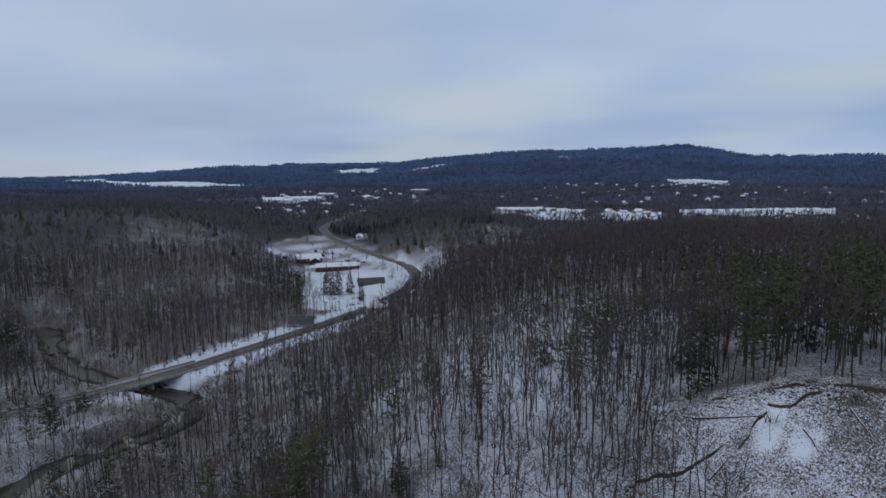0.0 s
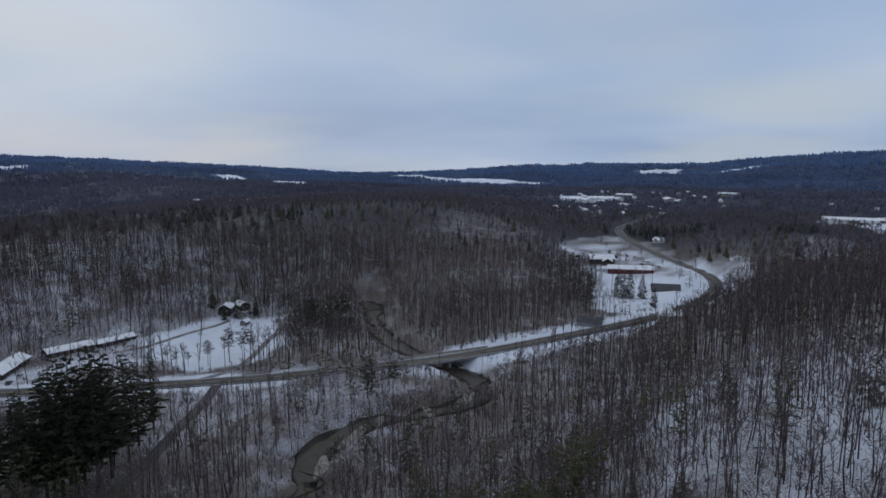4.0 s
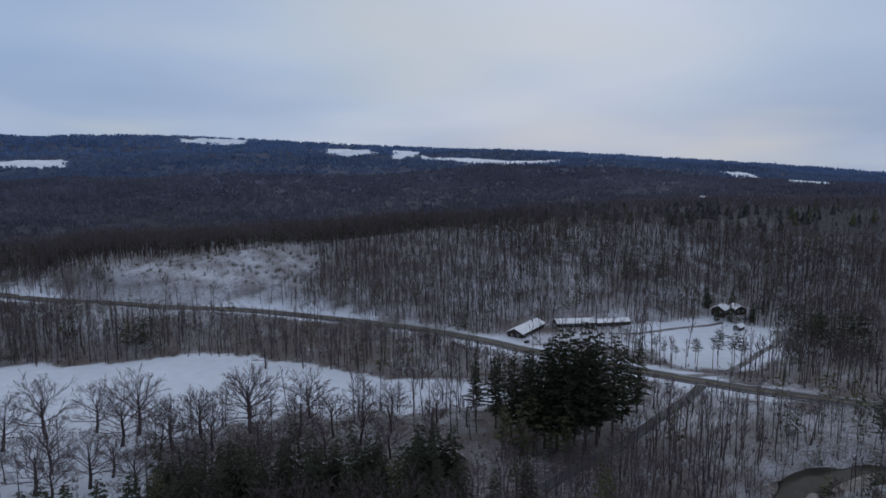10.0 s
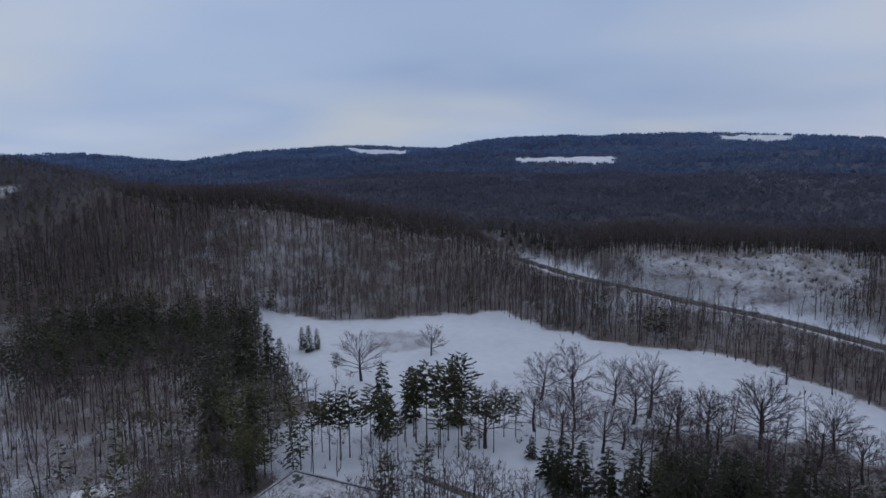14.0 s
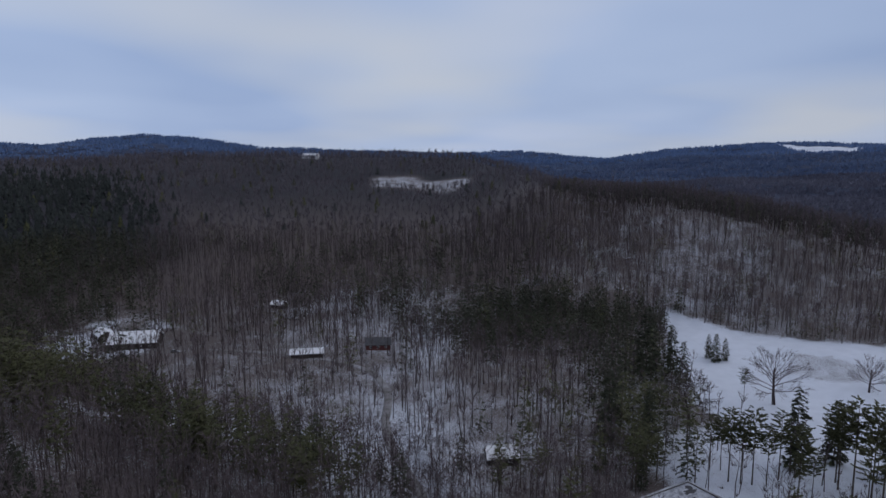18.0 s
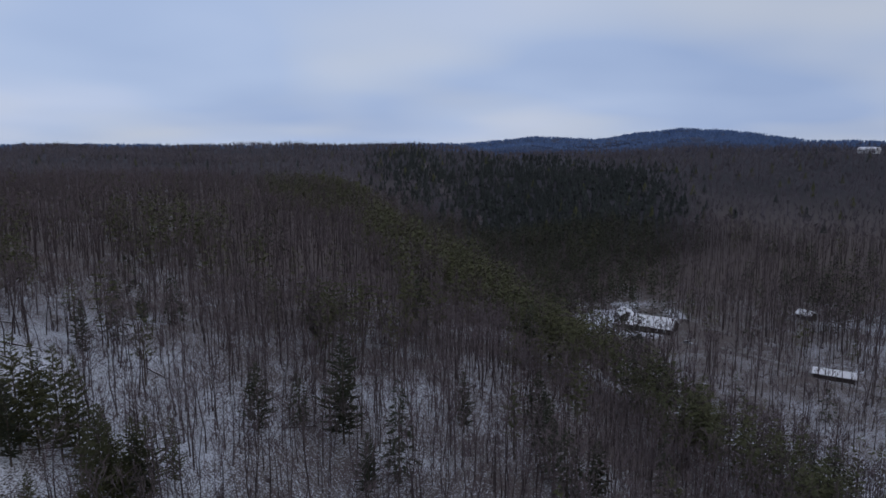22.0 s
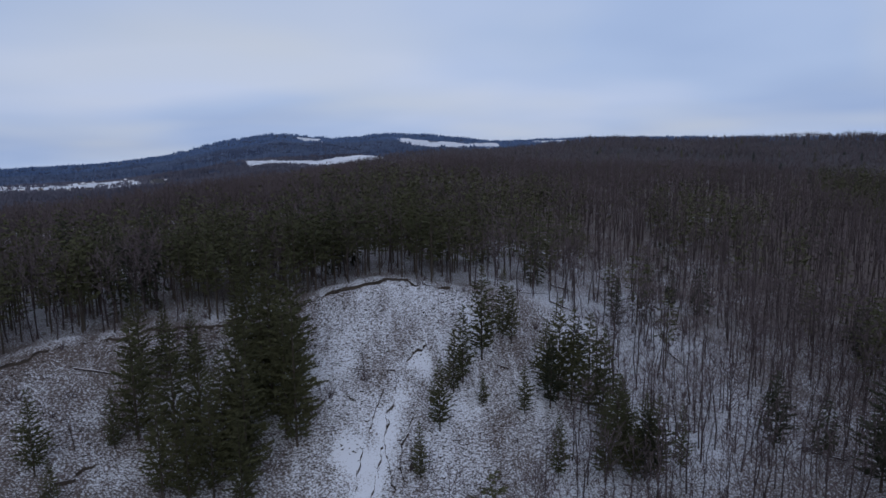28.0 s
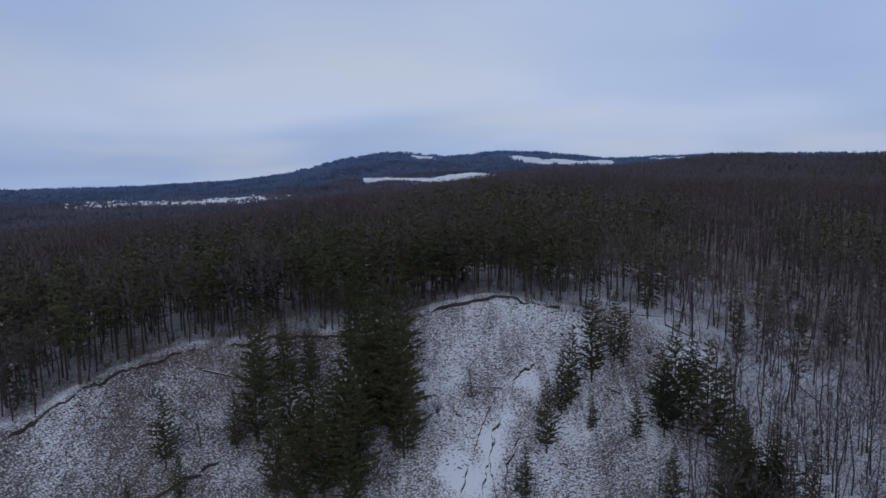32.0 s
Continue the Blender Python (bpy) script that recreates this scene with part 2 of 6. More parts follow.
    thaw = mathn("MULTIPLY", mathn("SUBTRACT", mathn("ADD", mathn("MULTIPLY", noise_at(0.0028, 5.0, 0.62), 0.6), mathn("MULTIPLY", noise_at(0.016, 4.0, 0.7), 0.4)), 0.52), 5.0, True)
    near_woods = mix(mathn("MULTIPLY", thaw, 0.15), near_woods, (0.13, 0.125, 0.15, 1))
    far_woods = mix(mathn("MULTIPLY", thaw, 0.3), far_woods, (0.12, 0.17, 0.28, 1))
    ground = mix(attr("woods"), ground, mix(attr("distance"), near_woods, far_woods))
    t.links.new(ground, b.inputs["Base Color"])
    bp = node(t, "ShaderNodeBump", Strength=0.5, Distance=0.25)
    t.links.new(speck, bp.inputs["Height"])
    t.links.new(bp.outputs[0], b.inputs["Normal"])
    return m


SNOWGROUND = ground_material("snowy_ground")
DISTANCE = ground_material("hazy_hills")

# ---------------------------------------------------------------- the land
# Lines on the land, each (bearing, distance, height): bearings turn left from north (+y), heights are over the valley road.
UNDER = ((-45, 70, 30), (-10, 70, 26), (10, 80, 22), (22, 80, 4), (40, 80, -2), (130, 80, 0), (150, 80, 5), (160, 80, 15), (175, 80, 34), (200, 75, 36), (215, 75, 34), (230, 75, 24), (300, 72, 24))
BANK = ((-45, 98, 46), (-25, 104, 48), (-10, 118, 46), (5, 140, 36), (15, 160, 20), (22, 170, 4), (30, 180, 0), (110, 200, 0), (135, 180, 2), (150, 130, 8), (157, 120, 14), (165, 120, 24),
        (175, 118, 34), (185, 115, 41), (200, 115, 44), (213, 118, 46), (230, 118, 46), (244, 112, 47), (258, 110, 44), (275, 105, 45), (295, 98, 45))
RIM = ((-45, 126, 66), (-34, 128, 67), (-27, 131, 67), (-21, 135, 61), (-16, 138, 54), (-8, 150, 49), (3, 180, 40), (12, 215, 18), (20, 225, 2), (30, 240, 0), (110, 255, 0), (135, 225, 3), (150, 150, 9), (157, 140, 17), (164, 145, 24),
       (171, 150, 28), (178, 155, 33), (184, 160, 40), (191, 165, 44), (200, 170, 50), (213, 170, 55), (222, 165, 58), (226, 160, 64), (232, 160, 71), (238, 160, 73), (244, 155, 77), (251, 150, 73), (258, 150, 70), (266, 145, 70), (275, 140, 69), (283, 130, 65), (300, 126, 65))
SHELF = ((-45, 300, 60), (-27, 300, 58), (-16, 300, 52), (-8, 300, 46), (3, 290, 32), (12, 300, 5), (20, 320, 0), (75, 325, 0), (110, 330, 0), (135, 300, 3), (150, 200, 8), (157, 170, 14), (164, 180, 20), (171, 190, 24),
         (178, 210, 30), (184, 240, 37), (191, 320, 42), (198, 430, 51), (203, 540, 63), (213, 480, 72), (225, 420, 72), (238, 450, 78), (251, 400, 72), (266, 350, 66), (283, 300, 60))
FLOOR_NEAR = ((-45, 420, 52), (-8, 400, 40), (3, 380, 22), (12, 385, 0), (34, 400, 0), (60, 375, 0), (72, 365, 0), (95, 345, 0), (110, 380, 0), (130, 370, 2), (140, 330, 3), (150, 275, 4), (157, 235, 4), (164, 245, 5), (171, 255, 6),
              (178, 275, 7), (184, 310, 8), (191, 390, 14), (196, 480, 28), (203, 620, 68), (213, 650, 76), (225, 560, 75), (238, 600, 79), (251, 500, 70), (266, 430, 60), (283, 390, 54))
FOOT = ((-45, 520, 45), (-27, 520, 42), (-16, 520, 40), (-8, 500, 30), (3, 480, 10), (12, 480, 0), (34, 490, 0), (48, 440, 0), (60, 412, 0), (72, 400, 1), (80, 395, 1), (95, 375, 0), (101, 388, 0), (110, 440, 0), (120, 425, 0), (130, 430, 2), (140, 395, 3), (150, 395, 4),
        (163, 430, 6), (178, 420, 7), (184, 430, 8), (191, 480, 16), (196, 560, 38), (203, 700, 72), (213, 800, 80), (225, 700, 78), (238, 750, 80), (251, 620, 68), (266, 520, 55), (283, 480, 48))
CREST = ((-45, 700, 5), (-27, 720, 4), (-8, 720, 6), (-2, 820, 20), (5, 900, 16), (8, 880, 4), (12, 760, 0), (17, 720, 0), (22, 720, 32), (28, 760, 44), (34, 740, 47), (48, 660, 46), (56, 600, 40), (67, 580, 42), (75, 560, 40), (80, 530, 36),
         (86, 520, 37), (94, 515, 34), (99, 520, 34), (103, 530, 20), (108, 540, 17), (112, 540, 28), (121, 550, 46), (130, 560, 62), (137, 600, 66), (140.5, 610, 74), (146, 800, 64), (150, 920, 60), (158, 1000, 72), (165, 1000, 75), (171, 900, 66), (178, 800, 62), (184, 760, 48),
         (189, 720, 22))
CREST += ((193, 760, 42), (197, 850, 78), (203, 900, 85), (213, 1000, 90), (225, 1000, 90), (238, 1000, 80), (251, 800, 62), (266, 720, 30), (283, 700, 10))
BACK = ((-45, 950, 1), (-8, 950, 0), (3, 1080, 2), (12, 1000, -2), (17, 1000, 0), (22, 900, 22), (28, 1000, 40), (40, 900, 44), (56, 800, 42), (67, 780, 34), (80, 740, 24), (94, 720, 22), (107, 720, 20), (121, 720, 42), (130, 720, 60), (137, 760, 64), (140.5, 790, 66),
        (146, 1150, 89), (150, 1250, 100), (158, 1300, 106), (165, 1300, 105), (171, 1300, 97), (178, 1300, 99), (184, 1200, 93), (189, 1150, 85), (193, 1200, 102), (197, 1250, 112), (203, 1250, 108), (213, 1300, 107), (225, 1350, 107), (238, 1300, 84), (251, 1000, 56))
BACK += ((266, 950, 5), (283, 950, 0))
FLAT = ((-45, 1500, -3), (3, 1500, -3), (17, 1500, -4), (28, 1500, 20), (40, 1400, 10), (56, 1300, 0), (67, 1150, -20), (80, 1100, -40), (107, 1100, -45), (121, 1150, -30), (130, 1200, -20), (140, 1400, 0), (150, 1700, 40), (165, 1800, 60), (178, 1800, 62),
        (190, 1800, 70), (203, 1800, 80), (225, 1900, 75), (238, 2000, 60), (251, 1600, 40), (266, 1500, 0), (283, 1500, -3))
FAR_FOOT = ((-45, 2600, -6), (3, 2600, -6), (17, 2600, -10), (28, 2500, -8), (37, 2300, 12), (50, 2400, 38), (66, 2600, 74), (80, 2700, 62), (95, 2700, 52), (113, 2700, 62), (125, 2600, 38), (135, 2500, 8), (143, 2600, 20), (160, 2600, 50), (180, 2600, 60), (210, 2700, 60),
            (235, 2500, 60), (250, 2200, 48), (262, 2100, 8), (266, 2150, -2), (283, 2200, -5))
# the skyline as (bearing, angle over the horizon)
SKYLINE = ((-45, -0.5), (-30, -0.4), (-22, -0.5), (-19.5, 0.1), (-17, 0.5), (-10, 0.2), (-4, 0.2), (2, -0.2), (7, -0.7), (16, -0.7), (21, -0.8), (29, -1.3), (36, -1.4), (43, -0.9), (51, -0.3), (63, 0.3), (73, 0.6), (85, 1.2), (94, 1.6), (107, 1.4), (112, 1.1), (114.5, 0.4),
           (123, 0.7), (131, 0.2), (136, -0.6), (143, 0.1), (150, 0.0), (165.5, 0.5), (169, 1.2), (174, 1.55), (178, 1.2), (180.5, 0.7), (186, 1.0), (191, 0.5), (205, 0.3), (226, 0.5), (234, 0.2), (238, 0.7), (243, 1.0), (248, 0.6), (252.7, 1.05), (257, 0.4), (261, -0.7), (266, -1.3))
SKYLINE += ((273, -1.6), (282, -1.6), (300, -1.2))
SKY_R = 4250.0

NA = 720  # bearings in the table, half a degree each
AZ = np.arange(NA) * 0.5


def around(line, column, soft=2):
    a = np.array([q[0] for q in line], float)
    v = np.array([q[column] for q in line], float)
    out = np.interp(AZ, np.r_[a - 360, a, a + 360], np.r_[v, v, v])
    ker = np.exp(-0.5 * (np.arange(-8, 9) / soft) ** 2)
    return np.convolve(np.r_[out[-8:], out, out[:8]], ker / ker.sum(), "valid")


def height_table():
    lines = (UNDER, BANK, RIM, SHELF, FLOOR_NEAR, FOOT, CREST, BACK, FLAT, FAR_FOOT)
    rs = [np.zeros(NA)] + [around(q, 1) for q in lines]
    zs = [np.full(NA, -2.0)] + [around(q, 2) for q in lines]
    el = np.tan(np.radians(around(SKYLINE, 1, 1.2)))
    rs += [np.full(NA, SKY_R), np.full(NA, 4950.0)]
    zs += [EYE_HEIGHT + SKY_R * el - 9, EYE_HEIGHT + 4950 * (el - 0.008)]
    rs, zs = np.array(rs), np.array(zs)
    table = np.array([np.interp(RADII, rs[:, i], zs[:, i]) for i in range(NA)])
    ker = np.exp(-0.5 * (np.arange(-4, 5) / 1.1) ** 2)
    ker /= ker.sum()
    return np.array([np.convolve(np.pad(row, 4, "edge"), ker, "valid") for row in table])


RADII = np.r_[np.linspace(0, 60, 13)[:-1], np.geomspace(60, 4950, 330)]
TABLE = height_table()


def lattice(x, y, seed):
    """Smooth value noise in -1..1 over a lattice of one unit."""
    xi, yi = np.floor(x).astype(np.int64), np.floor(y).astype(np.int64)
    fx, fy = x - xi, y - yi
    fx, fy = fx * fx * (3 - 2 * fx), fy * fy * (3 - 2 * fy)

    def h(i, j):
        n = (i * 374761393 + j * 668265263 + seed * 974634777) & 0x7FFFFFFF
        n = ((n ^ (n >> 13)) * 1274126177) & 0x7FFFFFFF
        return ((n ^ (n >> 16)) & 0xFFFF) / 32767.5 - 1

    a = h(xi, yi) * (1 - fx) + h(xi + 1, yi) * fx
    b = h(xi, yi + 1) * (1 - fx) + h(xi + 1, yi + 1) * fx
    return a * (1 - fy) + b * fy


def pol(a, r):
    return -r * math.sin(radians(a)), r * math.cos(radians(a))


def bearing(x, y):
    return np.degrees(np.arctan2(-x, y)) % 360


def poly(*pts):
    return np.array([pol(*q) for q in pts])


def inside(shape, x, y):
    r = np.zeros(np.shape(x), bool)
    for (x0, y0), (x1, y1) in zip(shape, np.roll(shape, -1, 0)):
        with np.errstate(divide="ignore", invalid="ignore"):
            r ^= ((y0 > y) != (y1 > y)) & (x < (x1 - x0) * (y - y0) / (y1 - y0) + x0)
    return r


def smooth(a, b, v):
    t = np.clip((v - a) / (b - a), 0, 1)
    return t * t * (3 - 2 * t)


def curve(pts, step=6.0):
    """A smooth line through plan points (Catmull-Rom), about one point a step."""
    p = np.array(pts, float)
    p = np.vstack([2 * p[0] - p[1], p, 2 * p[-1] - p[-2]])
    out = []
    for i in range(1, len(p) - 2):
        n = max(1, int(np.linalg.norm(p[i + 1] - p[i]) / step))
        for k in range(n):
            t = k / n
            out.append(0.5 * (2 * p[i] + (p[i + 1] - p[i - 1]) * t + (2 * p[i - 1] - 5 * p[i] + 4 * p[i + 1] - p[i + 2]) * t * t + (3 * p[i] - p[i - 1] - 3 * p[i + 1] + p[i + 2]) * t ** 3))
    out.append(p[-2])
    return np.array(out)


def near_line(x, y, line):
    """Distance to a line and the line's height there."""
    best, z = np.full(len(x), 1e9), np.zeros(len(x))
    for a, b in zip(line[:-1], line[1:]):
        d = b[:2] - a[:2]
        t = np.clip(((x - a[0]) * d[0] + (y - a[1]) * d[1]) / max(1e-6, d @ d), 0, 1)
        dist = np.hypot(x - a[0] - t * d[0], y - a[1] - t * d[1])
        m = dist < best
        best = np.where(m, dist, best)
        z = np.where(m, a[2] + t * (b[2] - a[2]), z)
    return best, z


HIGHWAY = curve([(-760, -330, 13), (-600, -226, 13.5), (-545, -170, 13.5), (-495, -115, 13), (-468, -68, 12.5), (-449, -31, 11), (-436, 22, 7), (-413, 70, 3), (-383, 112, 1), (-345, 145, 0), (-312, 165, 0), (-256, 207, 0), (-223, 235, 0), (-193, 266, 0.2), (-171, 287, 0.5),
                 (-158, 303, 0.6), (-144, 326, 0.3), (-118, 373, 0), (-98, 409, 0), (-80, 445, 0), (-66, 483, 0), (-56, 530, 0), (-57, 585, 0), (-74, 636, 0), (-99, 676, 0), (-162, 787, 0), (-208, 890, 0), (-232, 985, 0), (-225, 1150, 0), (-200, 1400, -1)])
CREEK = curve([(-118, 105, -4), (-128, 135, -4), (-136, 154, -4), (-148, 168, -4), (-154, 182, -4), (-158, 195, -4), (-156, 210, -4), (-149, 226, -4), (-132, 244, -4), (-127, 262, -4), (-132, 281, -4), (-148, 293, -4), (-166, 302, -4), (-186, 310, -4), (-214, 326, -4),
               (-248, 358, -3.6), (-272, 392, -3.2), (-300, 415, -3)])
LANE_SOUTH = curve([(-240, 214, 0), (-228, 196, 0), (-213, 168, 0), (-197, 140, 0), (-188, 118, 0), (-178, 96, 0)])
LANE_NORTH = curve([(-254, 212, 0), (-250, 228, 0), (-252, 242, 0), (-261, 262, 0), (-272, 283, 0), (-282, 304, 0.3), (-300, 322, 1)])
LANE_MOTEL = curve([(-332, 224, 0), (-327, 234, 0), (-326, 247, 0), (-327, 262, 0), (-327, 276, 0.2), (-325, 292, 0.5), (-326, 304, 1)])
PARK_LANE = curve([(-86, -158, 4), (-90, -176, 4), (-94, -199, 4), (-102, -222, 4), (-116, -250, 4), (-120, -285, 4), (-96, -322, 5), (-60, -350, 6)])
FIELD_LANE = curve([(-185, -92, 0), (-180, -70, 0), (-177, -46, 0), (-181, -16, 0), (-188, 22, 0), (-190, 58, 0), (-184, 92, 0)])

MEADOW = poly((131, 436), (124, 416), (118, 420), (110, 436), (106, 398), (100, 375), (92, 368), (86, 350), (78, 315), (69, 300), (64, 284), (71, 268), (85, 272), (100, 262), (107, 262), (112, 255), (117, 246), (121, 240), (126, 268), (130, 330))
PARK_SNOW = poly((96, 190), (97, 262), (108, 264), (120, 242), (127, 266), (131, 250), (130, 205), (118, 190), (106, 184))
PICNIC_LAWN = poly((113, 235), (103, 232), (99, 208), (103, 192), (113, 196), (120, 205), (118, 225))
HOUSE_LAWN = poly((54.5, 420), (48, 448), (43.5, 445), (42.5, 385), (46, 348), (51, 350))
YARD = poly((17.5, 690), (18.5, 740), (16.5, 860), (13.8, 905), (11, 830), (7.5, 680), (3.5, 640), (3, 560), (6.5, 500), (11, 455), (15, 462), (15.5, 520), (14.5, 575), (16.5, 620))
PIT_FACE = poly((99, 505), (94, 512), (86, 518), (81, 512), (82, 455), (88, 446), (96, 462))
LODGE_LAWN = poly((183, 400), (180, 432), (174, 432), (172, 395), (173, 345), (178, 340), (182, 350))
HILL_CLEARING = poly((156.2, 990), (152, 975), (147.4, 955), (147.8, 880), (152, 885), (156, 900))
ROADSIDE = poly((68, 384), (66, 384), (58, 398), (55, 408), (53, 372), (60, 368), (67, 378))
GULLY = poly((196.2, 1010), (195.0, 1015), (194.9, 930), (193.4, 880), (193.0, 800), (191.4, 770), (190.0, 705), (190.6, 700), (192.0, 745), (194.2, 820), (195.0, 900))
TAN_PATCH = poly((121.5, 388), (118, 398), (115.8, 380), (116, 350), (119, 338), (121, 345))
SLIDE = poly((29, 715), (28.2, 738), (25.5, 690), (23.2, 640), (24, 626), (26.5, 672))
SLOPE_GAP = poly((0.4, 800), (-2.2, 790), (-1.6, 740), (0.2, 735))
OPEN = (PARK_SNOW, GULLY, SLIDE, SLOPE_GAP, MEADOW, TAN_PATCH, PICNIC_LAWN, HOUSE_LAWN, YARD, PIT_FACE, LODGE_LAWN, HILL_CLEARING, ROADSIDE)
TREELESS = (HILL_CLEARING, MEADOW, PICNIC_LAWN, PIT_FACE, ROADSIDE)
FAR_FIELDS = (poly((92.3, 4050), (90, 4050), (86.8, 4150), (87.3, 3816), (89.7, 3800), (92, 3804)), poly((80.4, 3736), (76.8, 3632), (76.8, 3288), (78.7, 3244), (80.5, 3376)), poly((74.9, 3512), (72.6, 3484), (72.6, 3184), (75, 3092)),
              poly((72.6, 3196), (68.7, 2904), (64.4, 2716), (60.5, 2936), (60.9, 2620), (64.4, 2364), (68.8, 2576), (72.1, 2864)), poly((47.9, 2596), (45.9, 2600), (44.5, 2376), (46.7, 2432)), poly((43, 2376), (40.3, 2404), (40.2, 2092), (42.8, 2212)), poly((46.9, 1484), (43.4, 1528), (43.5, 1360), (46.7, 1370)),
              poly((108.6, 3064), (105.2, 3184), (100.3, 3136), (100.3, 2824), (105, 2876), (108.4, 2956)), poly((123.5, 4156), (121.8, 3884), (117.8, 3872), (118, 3488), (121.8, 3548)), poly((255.2, 2330), (249.4, 2190), (243, 2360), (243, 2156), (249.4, 2004), (254.7, 2152)))
FAR_FIELDS += (poly((243.5, 3652), (239.6, 3372), (234, 3936), (233.5, 3652), (237.7, 3112), (241.1, 3108)), poly((251, 4040), (248.8, 4100), (249.1, 3616), (250.3, 3636)), poly((277.6, 1916), (274.8, 2500), (269.5, 2500), (263.3, 2108), (263.3, 1940), (269.5, 2004), (274.9, 1964)), poly((-15.7, 2524), (-20.4, 2460), (-20, 2320), (-16.2, 2320)),
               poly((34.8, 3816), (25.5, 2776), (19.5, 2624), (19.5, 2530), (26.4, 2600), (34.1, 3340)), poly((-10.3, 1187), (-15.4, 1216), (-15.4, 1097), (-10.6, 1081)), poly((-2.2, 1300), (-5.6, 1300), (-9.4, 1240), (-8.9, 1108), (-5.6, 1092), (-2.7, 1174)), poly((-16.7, 1284), (-27.9, 1424), (-27.9, 1292), (-22.2, 1204), (-16.7, 1185)),
               poly((18.6, 1792), (13.9, 1836), (13.9, 1668), (18.2, 1612)), poly((231, 3980), (223, 3980), (224.5, 3780), (229.7, 3764)), poly((91, 4170), (87, 4170), (87.1, 3930), (91, 3990)), poly((-7, 3700), (-9, 3720), (-8.5, 3600), (-7, 3600)), poly((6, 3500), (2, 3650), (2, 3450), (6, 3400)), poly((12, 3600), (9, 3650), (9, 3480), (12, 3450)))
PIT_TRACK = curve([(*pol(246.8, 108), 0), (*pol(245.1, 115), 0), (*pol(243.5, 123.5), 0), (*pol(242.5, 129), 0), (*pol(242.7, 140), 0), (*pol(243.5, 152), 0)])


def soft_inside(shape, x, y, r=3.5):
    return sum(inside(shape, x + r * math.cos(k * 1.047), y + r * math.sin(k * 1.047)).astype(float) for k in range(6)) / 6


def land_height(x, y):
    x, y = np.asarray(x, float).ravel(), np.asarray(y, float).ravel()
    r = np.hypot(x, y)
    a = bearing(x, y) * 2
    i = np.floor(a).astype(int) % NA
    j = np.clip(np.searchsorted(RADII, r) - 1, 0, len(RADII) - 2)
    fa, fr = a - np.floor(a), np.clip((r - RADII[j]) / (RADII[j + 1] - RADII[j]), 0, 1)
    k = (i + 1) % NA
    z = (TABLE[i, j] * (1 - fa) + TABLE[k, j] * fa) * (1 - fr) + (TABLE[i, j + 1] * (1 - fa) + TABLE[k, j + 1] * fa) * fr
    low = smooth(2, 30, z)  # the valley floor is smoother than the hills
    z = z + lattice(x / 9, y / 9, 3) * (0.12 + 0.5 * low) + lattice(x / 34, y / 34, 4) * (0.2 + 1.3 * low) * smooth(60, 160, r) + lattice(x / 150, y / 150, 5) * 4 * smooth(350, 1200, r) * low
    z = z + lattice(x / 420, y / 420, 6) * 16 * smooth(1500, 2600, r) * smooth(4200, 3600, r)
    z = z + lattice(x / 190, y / 190, 7) * 8 * smooth(1000, 1500, r) * smooth(4000, 3300, r) * smooth(-20, 10, z)
    z = z + lattice(x / 45, y / 45, 8) * 4 * smooth(2300, 3200, r)
    near = (r < 1500) & (r > 100)
    if near.any():
        xs, ys, zn = x[near], y[near], z[near]
        for line, flat, wide, drop in ((HIGHWAY, 9, 22, -0.2), (LANE_SOUTH, 3.5, 9, -0.15), (LANE_NORTH, 3.5, 9, -0.15), (LANE_MOTEL, 3.5, 9, -0.15), (PARK_LANE, 3.5, 9, -0.15), (FIELD_LANE, 3.5, 9, -0.15), (CREEK, 7, 15, -0.6)):
            d, zl = near_line(xs, ys, line)
            f = smooth(flat, wide, d)
            zn = zn * f + (zl + drop) * (1 - f)
        z[near] = zn
    return z


def at(x, y):
    return float(land_height([x], [y])[0])


def link_mesh(name, verts, faces, mat, parent=None, smooth_faces=False):
    """An object from arrays; faces all of one size."""
    me = bpy.data.meshes.new(name)
    v, f = np.ascontiguousarray(verts, np.float32), np.ascontiguousarray(faces, np.int32)
    me.vertices.add(len(v))
    me.vertices.foreach_set("co", v.ravel())
    me.loops.add(f.size)
    me.loops.foreach_set("vertex_index", f.ravel())
    me.polygons.add(len(f))
    me.polygons.foreach_set("loop_start", np.arange(0, f.size, f.shape[1], dtype=np.int32))
    me.update(calc_edges=True)
    if smooth_faces:
        me.shade_smooth()
    me.materials.append(mat)
    ob = new(name, me)
    if parent:
        ob.parent = parent
    return ob


